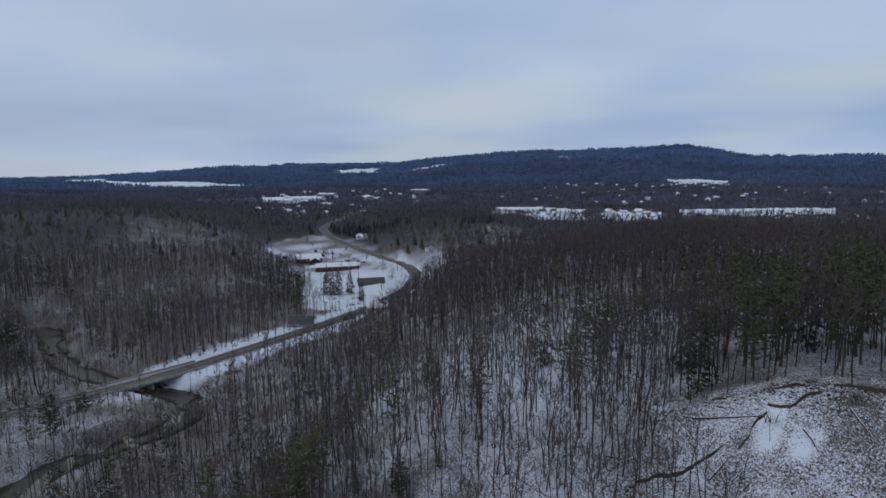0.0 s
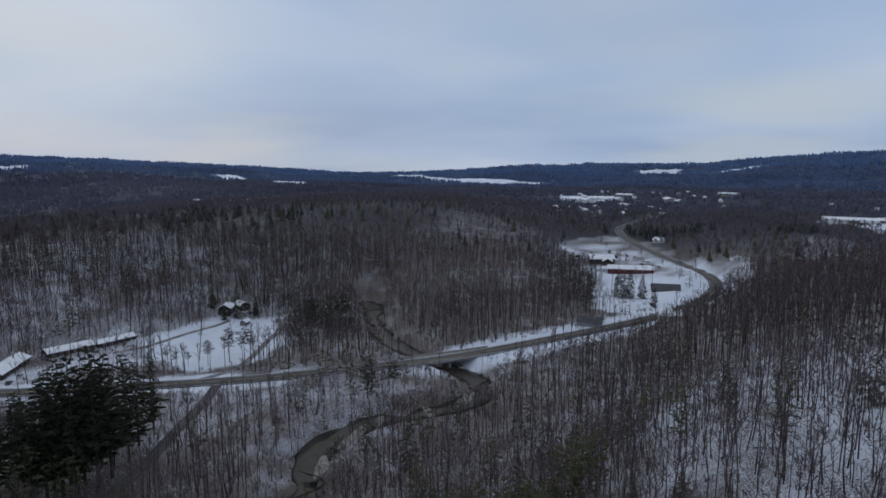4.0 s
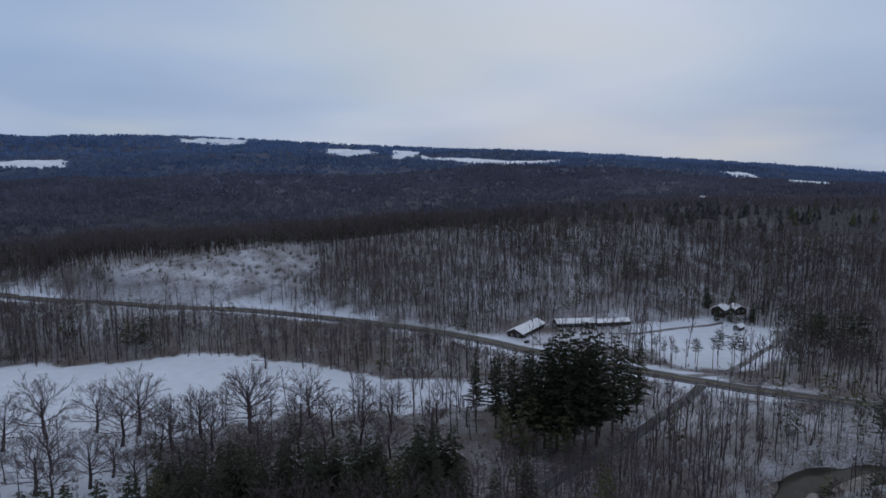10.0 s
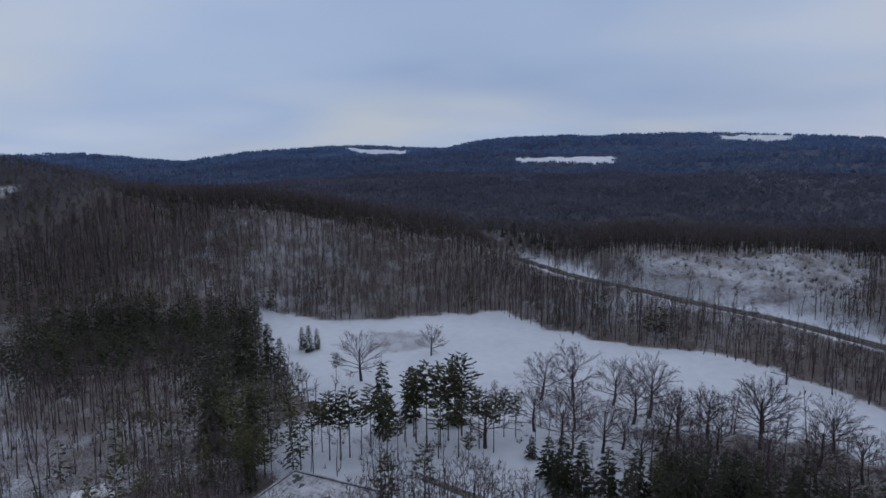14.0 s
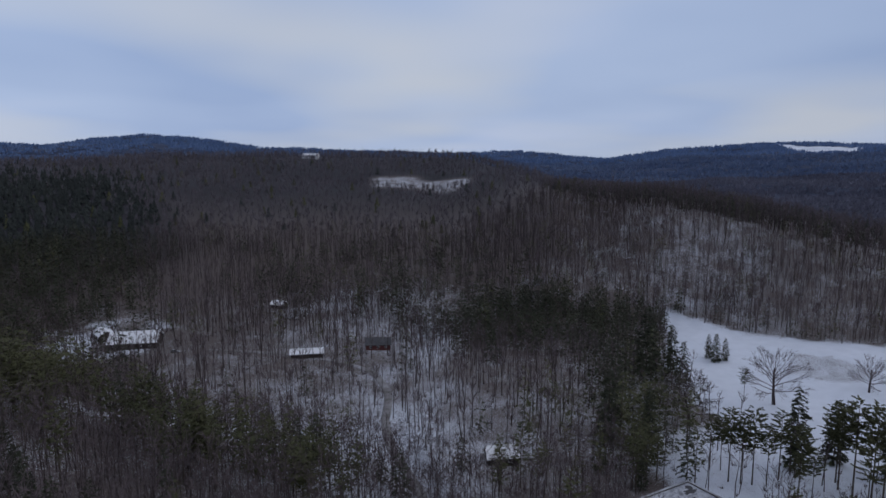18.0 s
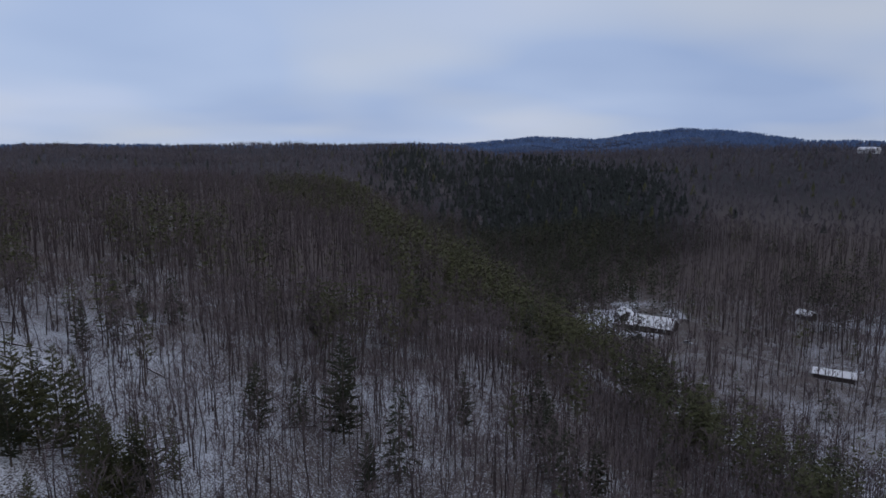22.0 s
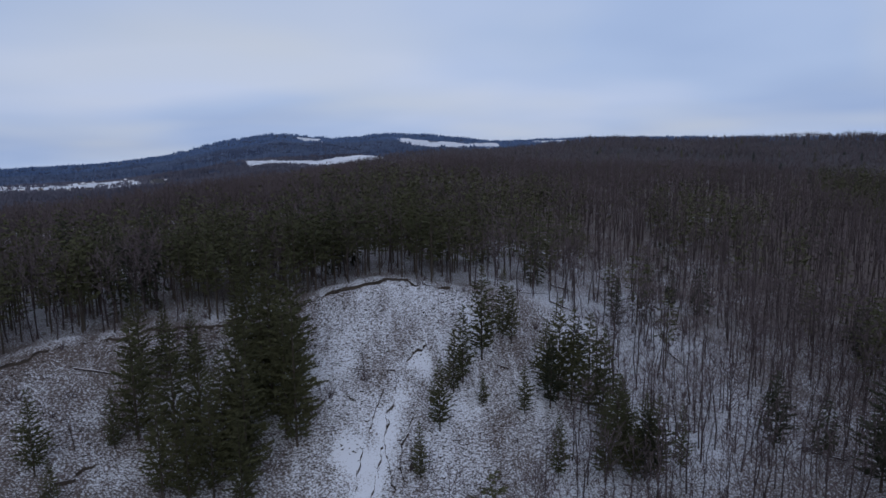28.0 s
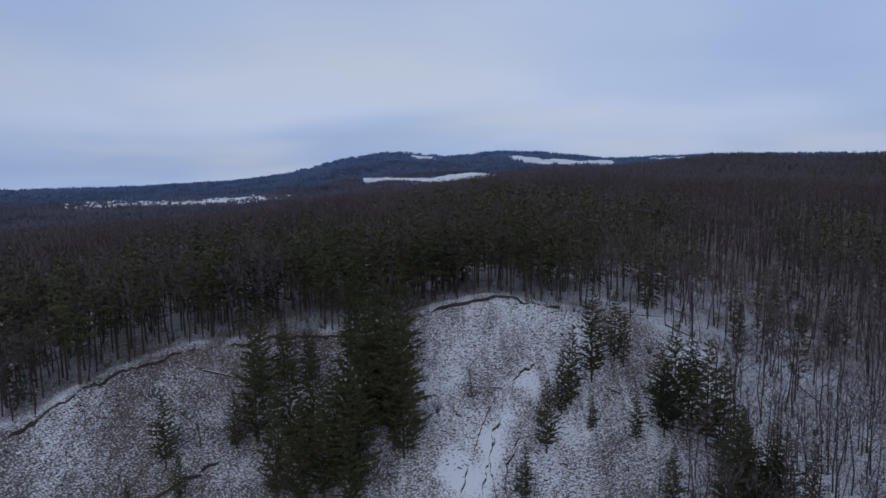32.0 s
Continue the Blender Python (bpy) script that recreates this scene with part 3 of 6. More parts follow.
def build_ground(name, r_in, r_out, steps, mat, label, category):
    az = np.radians(np.arange(0, 360, 0.5 if r_in < 100 else 0.3))
    rr = np.geomspace(r_in, r_out, steps) if r_in > 100 else np.r_[0.01, 20, 40, np.geomspace(56, 520, steps)[:-1], np.geomspace(520, r_out, 46)]
    n, m = len(az), len(rr)
    x = (-np.sin(az)[:, None] * rr[None, :]).ravel()
    y = (np.cos(az)[:, None] * rr[None, :]).ravel()
    z = land_height(x, y)
    idx = np.arange(n * m).reshape(n, m)
    nxt = np.roll(idx, -1, 0)
    faces = np.stack([idx[:, :-1], nxt[:, :-1], nxt[:, 1:], idx[:, 1:]], -1).reshape(-1, 4)[:, ::-1]
    r = np.hypot(x, y)
    az_deg = bearing(x, y)
    valley_side = smooth(24, 34, az_deg) * smooth(112, 102, az_deg)
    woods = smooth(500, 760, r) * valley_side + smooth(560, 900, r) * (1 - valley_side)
    litter = 0.78 + 0.09 * smooth(218, 208, az_deg) * smooth(150, 170, az_deg) + np.maximum(0.10 * smooth(160, 135, az_deg), 0.04 * smooth(240, 262, az_deg)) + 0.14 * smooth(170, 330, r) * smooth(130, 160, az_deg) * smooth(265, 235, az_deg) + 0.04 * lattice(x / 60, y / 60, 11) + 0.03 * lattice(x / 17, y / 17, 12)
    litter = litter + 0.06 * smooth(226, 234, az_deg) * smooth(235, 265, r) * smooth(460, 380, r)
    litter = litter - 0.04 * smooth(186, 196, az_deg) * smooth(236, 228, az_deg) * smooth(180, 160, r)
    litter = litter - 0.13 * smooth(144, 152, az_deg) * smooth(184, 177, az_deg) * smooth(190, 225, r) * smooth(520, 430, r)
    litter = litter - (0.06 - 0.05 * smooth(98, 112, az_deg)) * smooth(34, 46, az_deg) * smooth(150, 138, az_deg) * smooth(400, 430, r)
    litter = litter - 0.05 * smooth(128, 134, az_deg) * smooth(150, 144, az_deg) * smooth(200, 220, r) * smooth(340, 310, r)
    litter = litter + 0.06 * smooth(136, 142, az_deg) * smooth(174, 168, az_deg) * smooth(430, 500, r)
    litter = litter - 0.07 * (smooth(340, 350, az_deg) + smooth(14, 8, az_deg)) * smooth(300, 230, r)
    gorge = smooth(168, 175, az_deg) * smooth(200, 195, az_deg)
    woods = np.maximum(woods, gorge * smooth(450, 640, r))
    # the edges of clearings wander
    xw, yw = x + 4.5 * lattice(x / 15, y / 15, 91) + 2 * lattice(x / 5, y / 5, 93), y + 4.5 * lattice(x / 15, y / 15, 92) + 2 * lattice(x / 5, y / 5, 94)
    for f in OPEN:
        level = {id(PARK_SNOW): 0.6, id(YARD): 0.7, id(PIT_FACE): 0.785, id(HILL_CLEARING): 0.8, id(GULLY): 0.9, id(SLIDE): 0.86, id(SLOPE_GAP): 0.86, id(LODGE_LAWN): 0.7, id(ROADSIDE): 0.72, id(HOUSE_LAWN): 0.32, id(TAN_PATCH): 0.73}.get(id(f), 0.2)
        q = soft_inside(f, xw, yw)
        if f is MEADOW:
            level = 0.28 + 0.3 * lattice(x / 38, y / 38, 83) + 0.12 * lattice(x / 9, y / 9, 82)
        if f is GULLY or f is SLIDE or f is LODGE_LAWN:
            q = q * smooth(-0.1, 0.35, lattice(x / 14, y / 14, 95))
        litter, woods = litter * (1 - q) + level * q, woods * (1 - q)
    q = soft_inside(YARD, xw, yw)
    litter += q * (0.16 * lattice(x / 16, y / 16, 87) - 0.16 * smooth(600, 570, r))
    b = bearing(x, y)
    q = on_scarp(x, y)
    litter[q] = 0.77 + 0.045 * smooth(250, 258, b[q]) * smooth(300, 290, b[q]) + 0.025 * lattice(x[q] / 6, y[q] / 6, 13)
    # snow lies deeper behind the rim and in hollows of the slide
    rim = np.interp(b, AZ, around(RIM, 1))
    litter -= 0.07 * smooth(-0.5, 0.4, lattice(x / 6, y / 6, 90)) * (b > 236) * (b < 345) * smooth(-0.5, 1.0, r - rim) * smooth(4.5, 2.5, r - rim)
    for hx, hy, hr in ((52.3, 114.1, 3.2), (49.3, 110.5, 3.4), (54, 106, 3.0), (119, -66, 4), (108, -45, 5), (128, -40, 3)):
        litter -= 0.2 * smooth(hr, hr * 0.2, np.hypot(x - hx + 1.5 * lattice(x / 3, y / 3, 96), y - hy))
    d, _ = near_line(x, y, PIT_TRACK)
    litter -= 0.14 * smooth(2.8, 0.6, d + 1.8 * lattice(x / 4, y / 4, 88)) * smooth(140, 118, r)
    for f in FAR_FIELDS:
        q = soft_inside(f, x + 45 * lattice(x / 90, y / 90, 86), y + 45 * lattice(x / 90, y / 90, 85), 7) * smooth(-0.5, -0.25, lattice(x / 70, y / 70, 84))
        litter, woods = litter * (1 - q) + 0.1 * q, woods * (1 - q)
    litter = litter - 0.035 * smooth(28, 36, az_deg) * smooth(66, 58, az_deg) * smooth(345, 320, r)
    # cleared, snowy verges along the straight towards the yard
    d, _ = near_line(x, y, HIGHWAY)
    q = smooth(23, 13, d + 5 * lattice(x / 12, y / 12, 105)) * smooth(3, 8, az_deg) * smooth(33, 28, az_deg) * (r < 700)
    q = np.maximum(q, smooth(15, 9, d + 3 * lattice(x / 9, y / 9, 106)) * smooth(38, 46, az_deg) * smooth(112, 104, az_deg) * smooth(-0.6, 0.0, lattice(x / 30, y / 30, 107)))
    litter, woods = litter * (1 - q) + 0.56 * q, woods * (1 - q)
    d, _ = near_line(x, y, CREEK)
    bare = 0.9 * smooth(11.5, 7, d + 3 * lattice(x / 9, y / 9, 97)) * smooth(-0.5, 0.3, lattice(x / 12, y / 12, 98))
    q = soft_inside(YARD, x, y) * smooth(600, 640, r) * smooth(-0.2, 0.5, lattice(x / 40, y / 40, 15))
    bare = np.maximum(bare, 0.8 * q)
    ob = link_mesh(name, np.stack([x, y, z], 1), faces, mat, smooth_faces=True)
    # 'distance' sets how strongly the painted haze blues the woodland
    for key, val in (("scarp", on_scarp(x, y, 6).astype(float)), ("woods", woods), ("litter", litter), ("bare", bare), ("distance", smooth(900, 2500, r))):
        layer = ob.data.attributes.new(key, "FLOAT", "POINT")
        layer.data.foreach_set("value", np.ascontiguousarray(val, np.float32))
    tagged(ob, label, category, kind="structure")


def on_scarp(x, y, reach=0):
    """The open landslide slope below the rim."""
    b, r = bearing(x, y), np.hypot(x, y)
    rim = np.interp(b, AZ, around(RIM, 1))
    part = (b > 224) & (b < 345)
    cut = np.interp(b, [224, 232, 330, 345], [14, 60, 60, 10])
    return part & (r < rim + reach) & (r > rim - cut)


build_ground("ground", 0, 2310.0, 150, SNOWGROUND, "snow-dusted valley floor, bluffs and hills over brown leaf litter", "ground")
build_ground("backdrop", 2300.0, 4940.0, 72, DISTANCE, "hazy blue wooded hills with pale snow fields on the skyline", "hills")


def far_field(shape):
    """A snow field on a far hill: a sheet just over the land, with ragged edges where the woods begin."""
    a0 = bearing(shape[:, 0], shape[:, 1])
    if a0.max() - a0.min() > 180:
        a0 = (a0 + 180) % 360 - 180
    rr = np.hypot(shape[:, 0], shape[:, 1])
    cols = np.arange(a0.min() + 0.02, a0.max() - 0.06, 0.06)
    lo, hi, ok = [], [], []
    for a in cols:
        hits = [r0 + (r1 - r0) * (a - p0) / (p1 - p0) for p0, r0, p1, r1 in zip(a0, rr, np.roll(a0, -1), np.roll(rr, -1)) if (p0 > a) != (p1 > a)]
        lo.append(min(hits))
        hi.append(max(hits))
    lo, hi = np.array(lo), np.array(hi)
    mid = (lo + hi) / 2
    rag = 0.06 * rr.mean() ** 0.5 * 5
    lo = np.minimum(lo + rag * (lattice(cols * 3.1, cols * 0, 101) + lattice(cols * 9.0, cols * 0, 102)), mid)
    hi = np.maximum(hi + rag * (lattice(cols * 2.3, cols * 0, 103) + lattice(cols * 8.0, cols * 0, 104)), mid)
    n = 14
    f = np.linspace(0, 1, n)
    r = lo[:, None] + (hi - lo)[:, None] * f[None]
    x, y = -np.sin(np.radians(cols))[:, None] * r, np.cos(np.radians(cols))[:, None] * r
    lift = np.where((f == 0) | (f == 1), -3.0, 2.5)[None] + 0 * r
    z = land_height(x, y).reshape(x.shape) + lift
    idx = np.arange(x.size).reshape(x.shape)
    faces = np.stack([idx[:-1, :-1], idx[1:, :-1], idx[1:, 1:], idx[:-1, 1:]], -1).reshape(-1, 4)[:, ::-1]
    tagged(link_mesh("snow_field", np.stack([x.ravel(), y.ravel(), z.ravel()], 1), faces, FIELDSNOW, smooth_faces=True), "pale snow-covered farm field between distant woods", "field", kind="structure")


for q in FAR_FIELDS:
    far_field(q)


def ribbon(name, line, width, mat, lift, label, offset=0.0, parent=None, thick=0.25, part_of=None, wander=0.0):
    """A strip along a line with a worn, slightly uneven edge and a real kerb-like side."""
    p = np.array(line, float)
    d = np.gradient(p[:, :2], axis=0)
    d /= np.linalg.norm(d, axis=1)[:, None]
    nrm = np.stack([-d[:, 1], d[:, 0]], 1)
    w = width / 2 * np.ones(len(p))
    cols = []
    for s, dz in ((-1, -thick), (-1, 0), (-0.45, 0.05), (0.45, 0.05), (1, 0), (1, -thick)):
        edge = wander * (lattice(p[:, 0] / 11 + 40 * s, p[:, 1] / 11, 99) + 0.5 * lattice(p[:, 0] / 4 + 40 * s, p[:, 1] / 4, 89)) if wander else 0
        q = p[:, :2] + nrm * (offset + s * (w + edge))[:, None]
        cols.append(np.c_[q, p[:, 2] + lift + dz])
    v = np.stack(cols, 1).reshape(-1, 3)
    n, k = len(p), len(cols)
    idx = np.arange(n * k).reshape(n, k)
    f = np.stack([idx[:-1, :-1], idx[:-1, 1:], idx[1:, 1:], idx[1:, :-1]], -1).reshape(-1, 4)
    ob = link_mesh(name, v, f, mat, part_of)
    if not part_of:
        tagged(ob, label, name.replace("_", " "), kind="structure")
    return ob


road = ribbon("road", HIGHWAY, 11.6, ASPHALT, 0.05, "grey asphalt two-lane highway with cleared shoulders along the valley")
for side in (-5.0, 5.0):
    ribbon("edge_line", HIGHWAY, 0.22, WHITEPAINT, 0.105, "", side, part_of=road, thick=0.02)
for side in (-0.16, 0.16):
    ribbon("centre_line", HIGHWAY, 0.14, YELLOWPAINT, 0.115, "", side, part_of=road, thick=0.02)
ribbon("water", curve(CREEK[::3], 2.0), 13.0, WATER, -0.2, "dark brown shallow creek winding between snowy banks", thick=0.4, wander=4.0)
for line, name, lab in ((LANE_SOUTH, "lane_a", "dark wet lane leaving the highway"), (LANE_NORTH, "lane_b", "ploughed gravel drive up to the houses"), (LANE_MOTEL, "lane_c", "ploughed drive behind the roadside lodging"), (PARK_LANE, "lane_d", "narrow park lane with dark wet edges"), (FIELD_LANE, "lane_e", "snow-covered track beside the meadow")):
    tagged(ribbon(name, line, 4.6 if line is LANE_SOUTH else 3.4, ASPHALT if line is LANE_SOUTH else LANE_GRAVEL, 0.06, lab), lab, "lane")


def earth_lip(x, y, tall, label):
    """A dark undercut edge of earth along a plan line; where its height falls below nothing it runs under the snow."""
    r = np.hypot(x, y)

    def at_reach(out, lift):
        k = 1 + out / r
        return np.c_[x * k, y * k, land_height(x * k, y * k) + lift]

    cols = [at_reach(-0.8, -0.25), at_reach(-0.35, 0.02 * tall), at_reach(-0.12, 0.5 * tall), at_reach(0.05, 0.52 * tall), at_reach(0.4, -0.2)]
    v = np.stack(cols, 1).reshape(-1, 3)
    k = len(cols)
    idx = np.arange(len(v)).reshape(len(x), k)
    f = np.stack([idx[:-1, :-1], idx[:-1, 1:], idx[1:, 1:], idx[1:, :-1]], -1)
    e = link_mesh("bank_edge", v, f.reshape(-1, 4), DIRT)
    tagged(e, label, "bank", kind="structure")


def build_lip():
    a = np.arange(238, 341, 0.35)
    r = np.interp(a % 360, AZ, around(RIM, 1)) - 0.6 + 1.2 * lattice(a * 0.9, a * 0, 17) + 0.5 * lattice(a * 2.9, a * 0, 27)
    tall = np.clip(-0.12 + 1.2 * lattice(a * 0.5, a * 0 + 5, 18) + 0.3 * lattice(a * 2.2, a * 0, 19), -0.5, 0.9)
    earth_lip(-r * np.sin(np.radians(a)), r * np.cos(np.radians(a)), tall, "dark undercut earth edge along the top of the landslide")
    # cracks where the slope has slumped in steps
    for n, pts in enumerate((((27.1, 113.3), (31.8, 114.2), (35.3, 113.1), (38.4, 113.2), (41, 113.8), (44.3, 114.7)), ((52.7, 116.6), (53.7, 114.6), (55.1, 113.9), (56.7, 113.6), (60, 113.4)), ((46, 112.2), (50, 115), (52, 115.8)),
                             ((97.6, -43.5), (103, -48), (109.5, -53.6), (114, -58)), ((99.4, -40.8), (105.2, -45.6), (111.4, -51.4), (116, -56.4)),
                             ((98.6, -49.9), (103.7, -50.7), (107.6, -52.2), (110.9, -54.4), (112.5, -56.5)), ((99.6, -51.5), (103, -53.3), (106.2, -55.8), (110, -60.4)), ((112.7, -81.4), (111.8, -83), (110.7, -84.9)), ((119.1, -63.5), (120.5, -66.5), (122, -69.7)), ((116, 8), (118, 2), (121, -4)))):
        line = curve([(*q, 0) for q in pts], 0.6)
        x, y = line[:, 0] + 0.5 * lattice(line[:, 0], line[:, 1], 28), line[:, 1] + 0.5 * lattice(line[:, 1], line[:, 0], 29)
        tall = (0.75 if n < 3 else 0.1 if n < 5 else 0.35) * np.sin(np.linspace(0.15, 3.0, len(x))) + 0.35 * lattice(line[:, 0] / 1.5, line[:, 1] / 1.5, 30)
        earth_lip(x, y, tall, "dark crack of bare earth across the snowy landslide slope")


build_lip()


def build_creek_banks():
    """Cut banks of dark earth on the far side of the bends, and low bars of snowy gravel inside them."""
    d = np.gradient(CREEK[:, :2], axis=0)
    d /= np.linalg.norm(d, axis=1)[:, None]
    n = np.stack([-d[:, 1], d[:, 0]], 1)
    out = CREEK[:, :2] / np.linalg.norm(CREEK[:, :2], axis=1)[:, None]
    n *= np.sign((n * out).sum(1))[:, None]
    line = curve(np.c_[CREEK[:, :2] + n * 7.2, CREEK[:, 2]][::2], 1.5)
    x, y = line[:, 0], line[:, 1]
    earth_lip(x, y, 0.9 + 1.6 * lattice(x / 16, y / 16, 33), "dark cut bank of earth along the creek")
    for bx, by, long, wide, turn in ((-131, 262, 11, 3.0, 95), (-153, 205, 13, 2.6, 100), (-138, 240, 9, 2.4, 135), (-147, 176, 10, 2.4, 120), (-129, 142, 10, 2.6, 110), (-172, 303, 8, 2.2, 160), (-152, 222, 8, 2.0, 115)):
        a = np.linspace(0, 2 * math.pi, 21)[:-1]
        v, rings = [], (1.0, 0.75, 0.4, 0.05)
        for q in rings:
            w = q * (1 + 0.3 * lattice(np.cos(a) * 2 + bx, np.sin(a) * 2 + by, 34))
            px, py = np.cos(a) * long * w, np.sin(a) * wide * w
            c, s = math.cos(radians(turn)), math.sin(radians(turn))
            v.append(np.c_[bx + px * c - py * s, by + px * s + py * c, np.full(20, -4.35 + 0.75 * (1 - q) ** 0.5) + (0.1 * lattice(px, py, 35) if q < 1 else 0)])
        idx = np.arange(80).reshape(4, 20)
        f = np.stack([idx[:-1], np.roll(idx[:-1], -1, 1), np.roll(idx[1:], -1, 1), idx[1:]], -1).reshape(-1, 4)
        tagged(link_mesh("gravel_bar", np.vstack(v), f, GRAVEL, smooth_faces=True), "low snow-dusted gravel bar in the creek", "gravel bar", kind="structure")


build_creek_banks()

# ---------------------------------------------------------------- trees
RNG = np.random.default_rng(7)


def tube(p0, p1, r0, r1, sides=4):
    """A tapered limb as verts and triangles."""
    p0, p1 = np.array(p0, float), np.array(p1, float)
    d = p1 - p0
    d /= np.linalg.norm(d)
    u = np.cross(d, (0.3, 0.9, 0.31))
    u /= np.linalg.norm(u)
    w = np.cross(d, u)
    a = np.arange(sides) * 2 * math.pi / sides
    ring = np.cos(a)[:, None] * u + np.sin(a)[:, None] * w
    v = np.vstack([p0 + ring * r0, p1 + ring * r1])
    i = np.arange(sides)
    j = (i + 1) % sides
    return v, np.vstack([np.stack([i, j, j + sides], 1), np.stack([i, j + sides, i + sides], 1)])


def sliver(p0, p1, wide, rng):
    """A twig: one thin triangle."""
    p0, p1 = np.array(p0, float), np.array(p1, float)
    side = np.cross(p1 - p0, rng.normal(size=3))
    side *= wide / (np.linalg.norm(side) + 1e-9) / 2
    return np.vstack([p0 - side, p0 + side, p1]), np.array([[0, 1, 2]])


def merge(pieces):
    vs, fs, n = [], [], 0
    for v, f in pieces:
        vs.append(v)
        fs.append(f + n)
        n += len(v)
    return np.vstack(vs), np.vstack(fs)


def grow(out, rng, p, d, length, rad, depth, kids, spread, lift, thin, hair=0.04):
    """A limb that bends and carries smaller limbs, down to single twigs."""
    d = d / np.linalg.norm(d)
    bent = d + rng.normal(0, 0.16, 3) + np.array([0, 0, lift * 0.5])
    m = p + d * length * 0.5
    e = m + bent / np.linalg.norm(bent) * length * 0.5
    if rad > thin:
        out.append(tube(p, m, rad, rad * 0.72, 3))
        out.append(tube(m, e, rad * 0.72, rad * 0.3, 3))
    else:
        out.append(sliver(p, e, max(rad * 2, hair), rng))
    if not depth:
        return
    for k in range(kids):
        f = 0.28 + 0.72 * (k + rng.uniform(0.5, 1.0)) / kids
        s = p + (m - p) * f * 2 if f < 0.5 else m + (e - m) * (f - 0.5) * 2
        side = rng.normal(0, 1, 3)
        side -= d * (side @ d)
        side /= np.linalg.norm(side) + 1e-9
        grow(out, rng, s, d + side * math.tan(spread * rng.uniform(0.6, 1.2)) + np.array([0, 0, lift]), length * rng.uniform(0.42, 0.62) * (1.12 - 0.35 * f), rad * 0.48, depth - 1, kids, spread, lift, thin, hair)


def bare_tree(rng, h=19.0, crown=3.4, fork=0.4, limbs=9, kids=3, depth=2, sides=4, limb_r=0.08, trunk_r=0.2, thin=9.0, segs=3, rise=(0.5, 1.1), lean=0.05, crook=0.22, fork_chance=0.3, hair=0.06):
    """Trunk, and crown of limbs with their twigs, as two meshes. The trunk stands at the origin."""
    trunk, top = [], []
    pts = [np.array((0, 0, -0.6))]
    tilt = rng.normal(0, lean, 2)
    for s in range(segs):
        k = (s + 1) / segs
        pts.append(np.array([tilt[0] * h * k + rng.normal(0, crook), tilt[1] * h * k + rng.normal(0, crook), h * 0.9 * k]))

    def stem(k):
        q = min(segs - 1e-6, k / 0.9 * segs)
        i = int(q)
        return pts[i] + (pts[i + 1] - pts[i]) * (q - i)

    for s in range(segs):
        trunk.append(tube(pts[s], pts[s + 1], trunk_r * (1 - 0.84 * s / segs) + 0.02, trunk_r * (1 - 0.84 * (s + 1) / segs) + 0.02, sides))
    if rng.random() < fork_chance:
        k = rng.uniform(0.15, 0.5)
        a = rng.uniform(0, 6.28)
        s = stem(k)
        e = s + np.array([math.cos(a) * h * 0.13, math.sin(a) * h * 0.13, h * (0.88 - k)])
        trunk.append(tube(s, e, trunk_r * 0.6, 0.03, sides))
        for q in (0.5, 0.75, 0.95):
            grow(top, rng, s + (e - s) * q, np.array([rng.normal(0, 1), rng.normal(0, 1), 1.0]), crown * 0.8, limb_r * 0.7, depth, kids, 0.6, 0.15, thin, hair)
    for b in range(limbs):
        g = (b + rng.random() * 0.9) / limbs
        a = b * 2.4 + rng.normal(0, 0.4)
        reach = crown * math.sin(math.pi * (0.35 + 0.55 * g)) * rng.uniform(0.75, 1.2)
        s = stem(fork + (0.9 - fork) * g)
        grow(top, rng, s, np.array([math.cos(a), math.sin(a), rng.uniform(*rise) * (0.8 + 0.9 * g)]), reach * 1.25, limb_r * (1.15 - 0.6 * g), depth, kids, 0.6, 0.12, thin, hair)
    top.append(sliver(stem(0.86), stem(0.9) + np.array((rng.normal(0, 0.2), rng.normal(0, 0.2), h * 0.1)), max(0.06, trunk_r * 0.4), rng))
    return merge(trunk), merge(top)


def open_tree(rng, h=20.0, wide=9.0, kids=5):
    """An open-grown tree: short stout trunk, round crown of fine twigs, as wide as it is high."""
    trunk, top = [], []
    bole = h * rng.uniform(0.16, 0.24)
    head = np.array((rng.normal(0, 0.3), rng.normal(0, 0.3), bole))
    trunk.append(tube((0, 0, -0.6), head * 0.5, 0.55, 0.46, 7))
    trunk.append(tube(head * 0.5, head, 0.46, 0.42, 7))
    tip = head + np.array((rng.normal(0, 0.6), rng.normal(0, 0.6), h * 0.45))
    trunk.append(tube(head, tip, 0.4, 0.14, 6))
    n = 17
    for i in range(n):
        g = (i + 0.5) / n
        a = i * 2.39996 + rng.normal(0, 0.3)
        s = head + (tip - head) * (0.75 * g)
        up = 0.22 + 2.3 * g ** 1.6
        d = np.array((math.cos(a), math.sin(a), up))
        d /= np.linalg.norm(d)
        # limbs end on a rounded crown
        reach = 1.0 / math.sqrt((d[0] ** 2 + d[1] ** 2) / wide ** 2 + (d[2] / (h * 0.98 - s[2])) ** 2)
        grow(top, rng, s, d, reach * 0.8 * rng.uniform(0.88, 1.06), 0.17 * (1.1 - 0.4 * g), 3, kids, 0.56, 0.03, 0.06, 0.08)
    return merge(trunk), merge(top)


